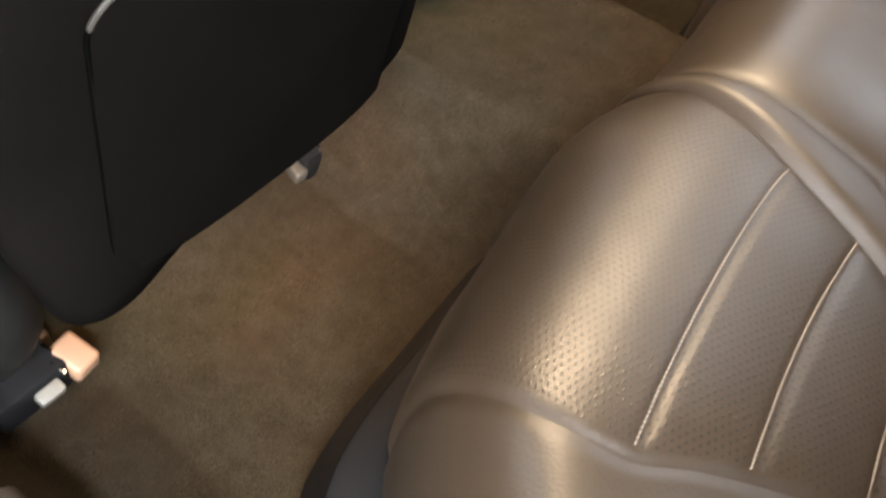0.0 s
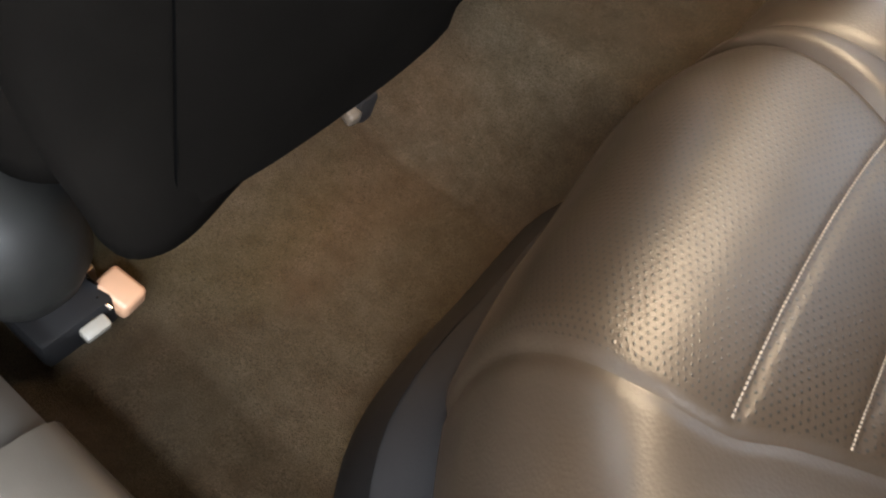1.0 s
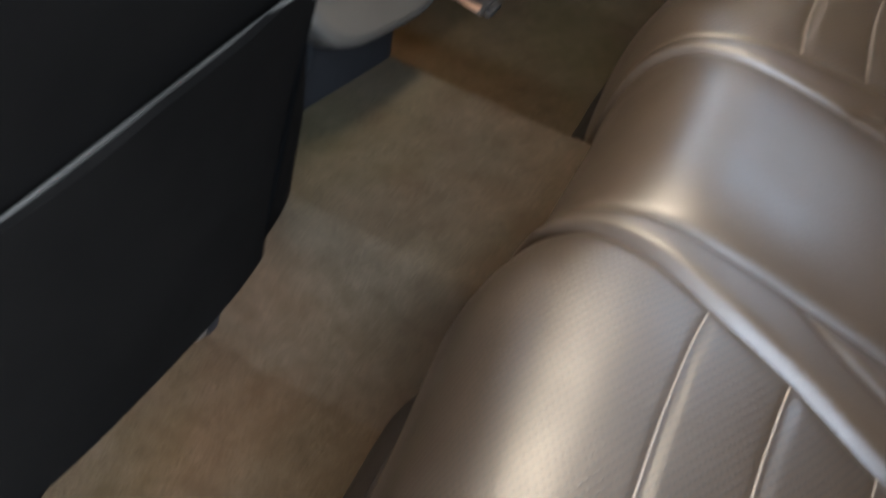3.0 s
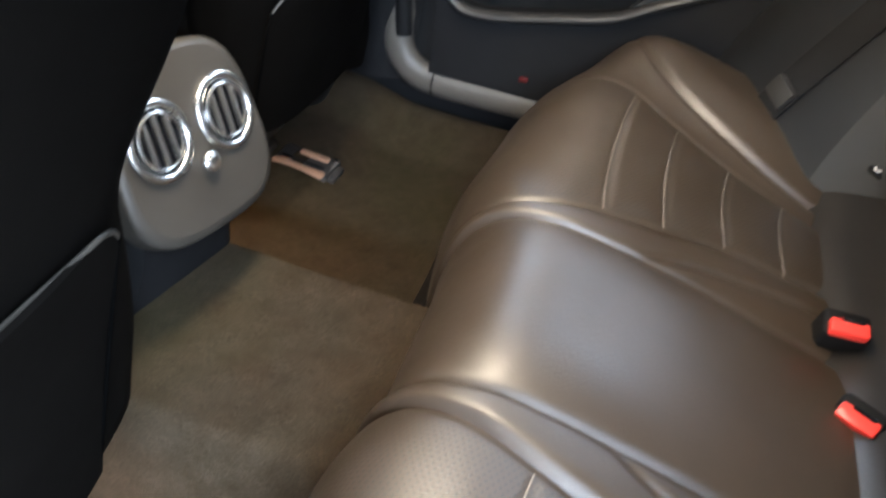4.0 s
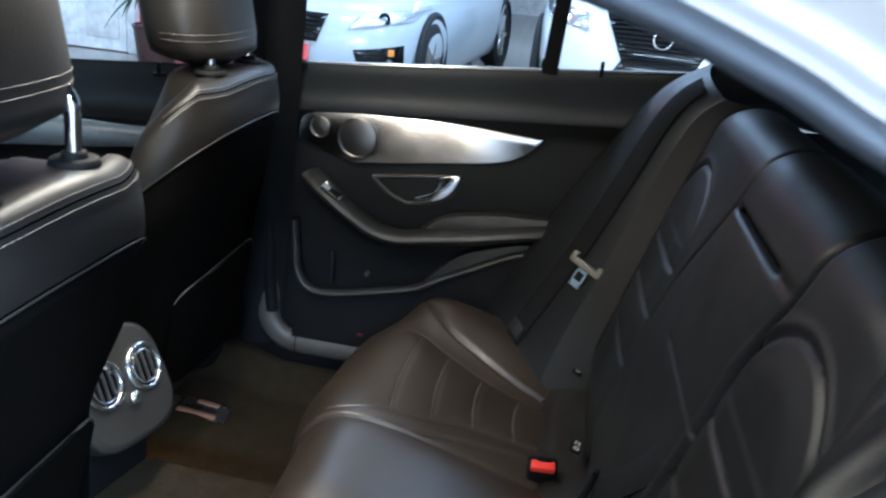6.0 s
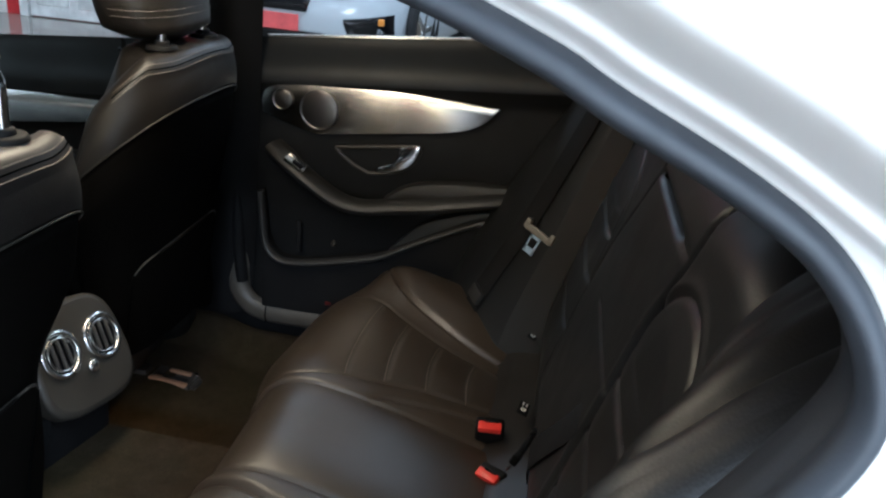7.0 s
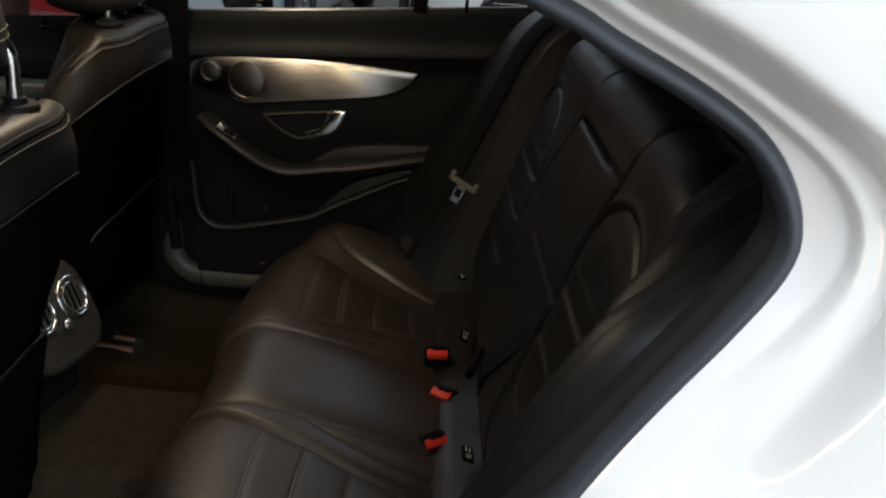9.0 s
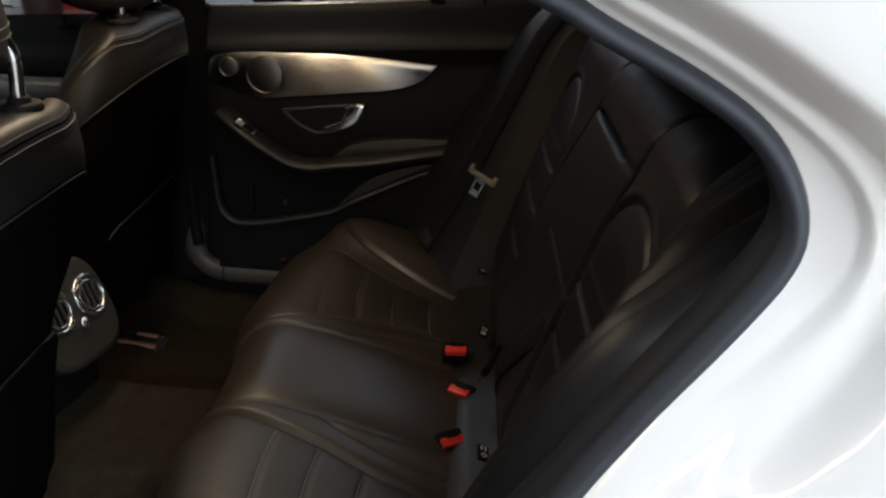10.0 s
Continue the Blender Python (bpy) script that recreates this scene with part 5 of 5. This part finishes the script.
part("armrest", sweep(smooth_path([(-1.40, FY - 0.04, 0.66), (-1.0, FY - 0.05, 0.69), (-0.75, FY - 0.05, 0.72), (-0.5, FY - 0.03, 0.75)], 24), [(0.034 * math.cos(a), 0.022 * math.sin(a)) for a in [2 * math.pi * k / 12 for k in range(12)]]), DARK, fdoor, "dark front armrest")
for k, bx in enumerate((-0.90, -0.84, -0.78)):
    part("seat_switch", rbox(0.030, 0.012, 0.012, 0.003, 1, pose(bx, FY - 0.040, 0.752 + 0.006 * k, 0, -6, 0)), SATIN_CHROME, fdoor, "satin seat switch")

# outer skin and glass that close the car
def flank(u, v, sgn, x0, x1):
    x, z = x0 + (x1 - x0) * u, 0.22 + 0.78 * v
    nose = 0.16 * step(-1.9, -2.75, x) + 0.12 * step(1.5, 2.0, x)
    top = 0.98 - 0.22 * step(-1.3, -2.7, x) - (0.07 if sgn > 0 else 0)
    z = 0.22 + (top - 0.22) * v
    return (x, sgn * (0.80 + 0.075 * math.sin(math.pi * (0.15 + 0.7 * v)) - 0.04 * v - nose), z)


on_body(grid("far_flank", lambda u, v: flank(u, v, 1, -2.7, 2.0), 60, 16, WHITE_PAINT, None, "white far flank"))
on_body(grid("front_flank", lambda u, v: flank(u, v, -1, -2.7, -0.42), 40, 16, WHITE_PAINT, None, "white front door and wing"))
on_body(grid("rear_quarter", lambda u, v: flank(u, v, -1, 1.05, 2.0), 20, 16, WHITE_PAINT, None, "white rear quarter"))
on_body(grid("bonnet", lambda u, v: (-2.72 + 1.35 * u, (-0.80 + 1.6 * v) * (0.82 + 0.18 * u), 0.76 + 0.23 * u ** 0.7 + 0.04 * math.sin(math.pi * v)), 24, 24, WHITE_PAINT, None, "white bonnet"))
on_body(grid("front_bumper", lambda u, v: (-2.72 - 0.10 * math.sin(math.pi * u) + 0.25 * abs(2 * v - 1) ** 3, -0.70 + 1.4 * v, 0.20 + 0.57 * u), 12, 24, WHITE_PAINT, None, "white front bumper"))
on_body(grid("boot_lid", lambda u, v: (1.28 + 0.74 * u, (-0.76 + 1.52 * v) * (1 - 0.12 * u), 1.06 - 0.08 * u + 0.02 * math.sin(math.pi * v)), 16, 24, WHITE_PAINT, None, "white boot lid"))
on_body(grid("rear_bumper", lambda u, v: (2.02 + 0.08 * math.sin(math.pi * u) - 0.2 * abs(2 * v - 1) ** 3, -0.68 + 1.36 * v, 0.22 + 0.76 * u), 12, 24, WHITE_PAINT, None, "white rear bumper"))
on_body(grid("windscreen", lambda u, v: (-1.42 + 0.50 * u, -0.68 + 1.36 * v, 0.98 + 0.37 * u), 4, 4, PANE, None, "clear windscreen"))
# The rear window is out of view; its tint keeps the cabin dim
on_body(grid("rear_window", lambda u, v: (1.26 - 0.42 * u, -0.62 + 1.24 * v, 1.05 + 0.27 * u), 4, 4, DIMMING, None, "unseen rear window tinted to dim the cabin"))
on_body(grid("front_window", lambda u, v: (-1.30 + 0.98 * u, -0.70 + 0.05 * v, 1.0 + 0.34 * v), 4, 4, PANE, None, "clear front side window"))
for ax in (-1.95, 0.97):
    for sgn in (-1, 1):
        wm = pose(ax, sgn * 0.76, 0.33, 90, 0, 0)
        w = on_body(part("wheel", ring(0.26, 0.08, wm, 40, 12, 1.3), RUBBER, None, "black tyre on alloy rim"))
        on_body(part("rim", cyl(0.22, 0.12, 32, None, wm, 0.01), STEEL))

# the open rear door, swung out on its hinges at the middle pillar
open_door = thing("open_rear_door", "white rear door standing open with black inner trim", "car door", (-0.36, -0.79, 0))
open_door.matrix_world = pose(-0.36, -0.79, 0, 0, 0, -66)
part("door_shell", rbox(1.02, 0.05, 0.74, 0.02, 3, pose(0.52, -0.05, 0.63)), WHITE_PAINT, open_door, "white outer shell")
part("inner_trim", rbox(0.98, 0.05, 0.70, 0.02, 3, pose(0.51, 0.0, 0.64)), SOFT, open_door, "black inner trim")
for a, q in (((0.02, 1.0), (0.10, 1.34)), ((0.10, 1.34), (0.75, 1.30)), ((0.75, 1.30), (1.02, 1.0))):
    part("window_frame", tube([Vector((a[0], -0.03, a[1])), Vector((q[0], -0.03, q[1]))], 0.02, 10, up=(0, 1, 0)), HARD, open_door)

# ---- the showroom seen through the far windows ----
GLASS = Mat("lamp_glass", (0.9, 0.93, 0.95), 0.05)
GLASS.set("Transmission Weight", 0.85)
GLASS = GLASS.m
TINT = plastic("dark_glass", (0.01, 0.012, 0.015), 0.05, 100, 0.0)
TYRE = plastic("tyre", (0.015, 0.015, 0.016), 0.8)
AMBER = plastic("amber_lens", (0.75, 0.30, 0.05), 0.2)
PLATE = plastic("plate", (0.7, 0.12, 0.12), 0.5)


class CarShape:
    """Plan and height tables of a parked car, nose towards -y of its own axes."""

    def __init__(self, half, length, rows):
        self.half, self.length, self.rows = half, length, rows

    def nose(self, x, z):
        """The y of the body's front skin at x, z."""
        cy, w, d = curve_at([(r[2], r[1]) for r in self.rows], z), curve_at([(r[2], r[3]) for r in self.rows], z), curve_at([(r[2], r[4]) for r in self.rows], z)
        q = min(0.999, abs(x) / d)
        return cy - w * (1 - q ** 4.5) ** (1 / 4.5)

    def side(self, y, z):
        cy, w, d = curve_at([(r[2], r[1]) for r in self.rows], z), curve_at([(r[2], r[3]) for r in self.rows], z), curve_at([(r[2], r[4]) for r in self.rows], z)
        q = min(0.999, abs(y - cy) / w)
        return d * (1 - q ** 4.5) ** (1 / 4.5)

    def plate(self, name, poly, out, mat, parent, label="", cuts=8, thick=0.012):
        """A sheet that follows the nose: poly of four corners (x, z), given as lower then upper edge."""
        (x0, z0), (x1, z1), (x2, z2), (x3, z3) = poly

        def fn(u, v):
            lo, hi = Vector((x0, z0)).lerp(Vector((x1, z1)), u), Vector((x3, z3)).lerp(Vector((x2, z2)), u)
            p = lo.lerp(hi, v)
            edge = min(u, 1 - u, v, 1 - v)
            return (p.x, self.nose(p.x, p.y) - out + thick * (1 - step(0, 0.08, edge)), p.y)

        return grid(name, fn, 16, cuts, mat, parent, label)


def parked_car(name, label, m, shape, cabin, mat, wheel_r, axles):
    car = thing(name, label, "car")
    n, verts, faces = 96, [], []
    for cx, cy, z, w, d in shape.rows:
        verts += [(cx + a, cy + b2, z) for a, b2 in superloop(w, d, n, 4.5)]
    L = len(shape.rows)
    for i in range(L - 1):
        for k in range(n):
            faces.append((i * n + k, i * n + (k + 1) % n, (i + 1) * n + (k + 1) % n, (i + 1) * n + k))
    faces.append(tuple(range((L - 1) * n, L * n)))
    mesh_object("body", verts, faces, mat, car, "glossy painted body")
    loft([(cx, cy, z, w, d, 4.0) for cx, cy, z, w, d in cabin[:-1]], TINT, "windows", car, "dark glass house")
    loft([(cx, cy, z, w, d, 4.0) for cx, cy, z, w, d in cabin[-2:]], mat, "car_roof", car)
    for ay in axles:
        for sx in (-1, 1):
            x = sx * (shape.half - 0.11)
            wm = pose(x, ay, wheel_r, 0, 90, 0)
            wheel = part("wheel", ring(wheel_r - 0.07, 0.085, wm, 40, 12, 1.25), TYRE, car, "black tyre on alloy rim")
            part("arch", ring(wheel_r + 0.03, 0.03, pose(sx * (shape.half - 0.03), ay, wheel_r + 0.01, 0, 90, 0), 40, 8), TYRE, car, "dark wheel arch")
            part("rim", cyl(wheel_r - 0.12, 0.16, 30, None, wm, 0.01), STEEL, wheel)
            for k in range(5):
                part("spoke", rbox(0.05, wheel_r - 0.10, 0.02, 0.006, 1, wm @ pose(0, 0, sx * 0.085, 0, 0, 72 * k) @ pose(0, (wheel_r - 0.1) / 2, 0)), SATIN_CHROME, wheel)
    car.matrix_world = m
    return car


sedan_shape = CarShape(0.90, 4.5, [(0, 2.22, 0.17, 2.10, 0.84), (0, 2.24, 0.24, 2.20, 0.88), (0, 2.25, 0.40, 2.25, 0.90), (0, 2.26, 0.55, 2.24, 0.905), (0, 2.28, 0.68, 2.20, 0.895), (0, 2.31, 0.76, 2.13, 0.87), (0, 2.36, 0.82, 2.02, 0.84), (0, 2.50, 0.88, 1.80, 0.80), (0, 2.75, 0.93, 1.40, 0.74)])
sedan = parked_car("silver_sedan", "silver-white sporty sedan parked nose-on in the showroom", pose(0, 0, 0), sedan_shape,
                   [(0, 2.7, 0.90, 1.45, 0.76), (0, 2.75, 1.15, 1.15, 0.66), (0, 2.75, 1.38, 0.75, 0.56), (0, 2.75, 1.45, 0.60, 0.46)], SILVER_PAINT, 0.33, (0.92, 3.58))
g = sedan_shape.plate("grille", [(-0.25, 0.50), (0.25, 0.50), (0.30, 0.70), (-0.30, 0.70)], 0.018, GLOSS, sedan, "dark honeycomb grille")
for k in range(6):
    z = 0.525 + 0.03 * k
    part("grille_bar", rbox(0.50, 0.012, 0.006, 0.002, 1, pose(0, sedan_shape.nose(0, z) - 0.024, z)), HARD, g)
part("badge", rbox(0.10, 0.010, 0.03, 0.004, 1, pose(0.10, sedan_shape.nose(0.1, 0.60) - 0.03, 0.60)), STEEL, g)
sedan_shape.plate("lower_intake", [(-0.48, 0.22), (0.48, 0.22), (0.40, 0.36), (-0.40, 0.36)], 0.014, GLOSS, sedan, "dark lower intake")
part("sign_plate", rbox(0.40, 0.012, 0.12, 0.004, 1, pose(0, sedan_shape.nose(0, 0.40) - 0.02, 0.42)), PLATE, sedan, "red and white sign plate")
for s in (-1, 1):
    sedan_shape.plate("headlight", [(s * 0.46, 0.60), (s * 0.82, 0.66), (s * 0.86, 0.78), (s * 0.52, 0.71)], 0.014, GLASS, sedan, "clear swept-back headlight")
    sedan_shape.plate("headlight_well", [(s * 0.47, 0.605), (s * 0.81, 0.665), (s * 0.85, 0.775), (s * 0.53, 0.705)], 0.004, SATIN_CHROME, sedan)
    part("projector", ring(0.035, 0.014, pose(s * 0.68, sedan_shape.nose(0.68, 0.69) - 0.01, 0.69, 90, 0, s * 20), 24, 8), GLOSS, sedan)
    sedan_shape.plate("fog_recess", [(s * 0.56, 0.33), (s * 0.80, 0.33), (s * 0.80, 0.50), (s * 0.52, 0.47)], 0.012, GLOSS, sedan, "dark fog lamp recess")
    part("indicator", rbox(0.07, 0.02, 0.05, 0.006, 1, pose(s * 0.74, sedan_shape.nose(0.74, 0.45) - 0.012, 0.452, 0, 0, s * 22)), AMBER, sedan, "amber indicator")
    part("fog_lamp", cyl(0.035, 0.03, 24, None, pose(s * 0.735, sedan_shape.nose(0.735, 0.37) - 0.012, 0.372, 90, 0, s * 22), 0.004), GLASS, sedan, "round fog lamp")
sedan.matrix_world = pose(-1.92, 5.1, 0, 0, 0, -5)

suv_shape = CarShape(0.93, 4.7, [(0, 2.34, 0.20, 2.24, 0.86), (0, 2.35, 0.30, 2.32, 0.91), (0, 2.35, 0.55, 2.35, 0.93), (0, 2.37, 0.75, 2.32, 0.93), (0, 2.40, 0.90, 2.26, 0.91), (0, 2.45, 1.0, 2.12, 0.88), (0, 2.60, 1.08, 1.85, 0.84)])
suv = parked_car("white_suv", "white SUV with a dark spindle-shaped grille parked nose-on", pose(0, 0, 0), suv_shape,
                 [(0, 2.7, 1.05, 1.65, 0.82), (0, 2.75, 1.30, 1.40, 0.72), (0, 2.75, 1.58, 1.15, 0.62), (0, 2.75, 1.66, 1.0, 0.52)], WHITE_PAINT, 0.37, (0.95, 3.70))
g = suv_shape.plate("grille", [(-0.42, 0.34), (0.42, 0.34), (0.26, 0.62), (-0.26, 0.62)], 0.02, GLOSS, suv, "dark lower grille")
suv_shape.plate("grille", [(-0.26, 0.62), (0.26, 0.62), (0.40, 0.92), (-0.40, 0.92)], 0.02, GLOSS, suv, "dark upper grille")
for k in range(9):
    z = 0.65 + 0.03 * k
    w = 0.50 + 0.26 * (z - 0.62) / 0.30
    part("grille_bar", rbox(w, 0.014, 0.008, 0.002, 1, pose(0, suv_shape.nose(0, z) - 0.028, z)), HARD, suv)
part("emblem", ring(0.062, 0.008, pose(0, suv_shape.nose(0, 0.78) - 0.045, 0.78, 90, 0, 0), 36, 8), CHROME, suv, "plain chrome ring emblem")
for s in (-1, 1):
    suv_shape.plate("headlight", [(s * 0.48, 0.76), (s * 0.84, 0.84), (s * 0.88, 0.96), (s * 0.52, 0.90)], 0.014, GLASS, suv, "clear headlight")
    suv_shape.plate("headlight_well", [(s * 0.49, 0.765), (s * 0.83, 0.845), (s * 0.87, 0.955), (s * 0.53, 0.895)], 0.004, SATIN_CHROME, suv)
    suv_shape.plate("fog_recess", [(s * 0.55, 0.40), (s * 0.84, 0.42), (s * 0.82, 0.52), (s * 0.60, 0.48)], 0.012, GLOSS, suv, "dark fog lamp recess")
    part("fog_lamp", cyl(0.04, 0.03, 24, None, pose(s * 0.74, suv_shape.nose(0.74, 0.46) - 0.012, 0.46, 90, 0, s * 22), 0.004), GLASS, suv, "round fog lamp")
suv.matrix_world = pose(0.78, 5.1, 0, 0, 0, 0)

dark_paint = paint("dark_paint", (0.03, 0.03, 0.035))
rear_car = parked_car("dark_sedan", "dark sedan parked behind in the showroom", pose(0, 0, 0), sedan_shape,
                      [(0, 2.7, 0.90, 1.45, 0.76), (0, 2.75, 1.15, 1.15, 0.66), (0, 2.75, 1.38, 0.75, 0.56), (0, 2.75, 1.45, 0.60, 0.46)], dark_paint, 0.33, (0.92, 3.58))
rear_car.matrix_world = pose(-2.35, 10.6, 0, 0, 0, 4)

# white panelled door in the red wall, and a potted plant beside it
DOOR_WHITE = plastic("door_paint", (0.78, 0.80, 0.80), 0.5, 100, 0.05)
room_door = thing("room_door", "white panelled door in the red wall", "door", (-4.45, 6.47, 0))
part("door_leaf", rbox(0.92, 0.05, 2.05, 0.004, 1, pose(0, 0, 1.035)), DOOR_WHITE, room_door, "white door leaf")
for px in (-0.22, 0.22):
    for pz, ph in ((0.42, 0.6), (1.25, 0.8)):
        part("panel", rbox(0.34, 0.02, ph, 0.008, 2, pose(px, -0.028, pz)), DOOR_WHITE, room_door)
for px in (-0.52, 0.52):
    part("door_frame", rbox(0.09, 0.09, 2.12, 0.006, 1, pose(px, 0, 1.06)), DOOR_WHITE, room_door)
part("door_frame", rbox(1.13, 0.09, 0.09, 0.006, 1, pose(0, 0, 2.165)), DOOR_WHITE, room_door)
part("door_knob", ring(0.018, 0.014, pose(0.40, -0.06, 1.0, 90, 0, 0), 20, 8), SATIN_CHROME, room_door)

plant = thing("potted_plant", "leafy plant in a dark brown pot on the floor", "plant", (-3.45, 6.0, 0))
part("pot", cyl(0.15, 0.34, 40, 0.19, pose(0, 0, 0.17), 0.008), plastic("pot_glaze", (0.05, 0.025, 0.022), 0.3), plant, "dark brown pot")
part("pot_rim", ring(0.185, 0.015, pose(0, 0, 0.34), 40, 8), plastic("pot_rim_glaze", (0.05, 0.025, 0.022), 0.3), plant)
part("soil", cyl(0.17, 0.02, 30, None, pose(0, 0, 0.31)), TYRE, plant)
LEAF = plastic("leaf", (0.035, 0.09, 0.03), 0.45, 80, 0.2)
stem_mat = plastic("stem", (0.12, 0.08, 0.04), 0.8)
rnd = random.Random(4)
part("stem", tube(smooth_path([(0, 0, 0.3), (0.02, 0.01, 0.7), (-0.01, 0.02, 1.1), (0.0, 0.0, 1.5)], 20), 0.014, 8, up=(0, 1, 0)), stem_mat, plant)
for k in range(46):
    a, z = rnd.uniform(0, 6.28), rnd.uniform(0.55, 1.55)
    ln, wd = rnd.uniform(0.28, 0.5), rnd.uniform(0.02, 0.035)
    pts = [Vector((math.cos(a) * ln * t, math.sin(a) * ln * t, z + 0.16 * t - 0.42 * t * t)) for t in [i / 7 for i in range(8)]]
    bm = bmesh.new()
    side = Vector((-math.sin(a), math.cos(a), 0))
    rows = [(bm.verts.new(p - side * wd * math.sin(math.pi * (0.08 + 0.9 * i / 7))), bm.verts.new(p + Vector((0, 0, -0.006))), bm.verts.new(p + side * wd * math.sin(math.pi * (0.08 + 0.9 * i / 7)))) for i, p in enumerate(pts)]
    for p, q in zip(rows, rows[1:]):
        bm.faces.new((p[0], q[0], q[1], p[1]))
        bm.faces.new((p[1], q[1], q[2], p[2]))
    part("leaf", bm, LEAF, plant)
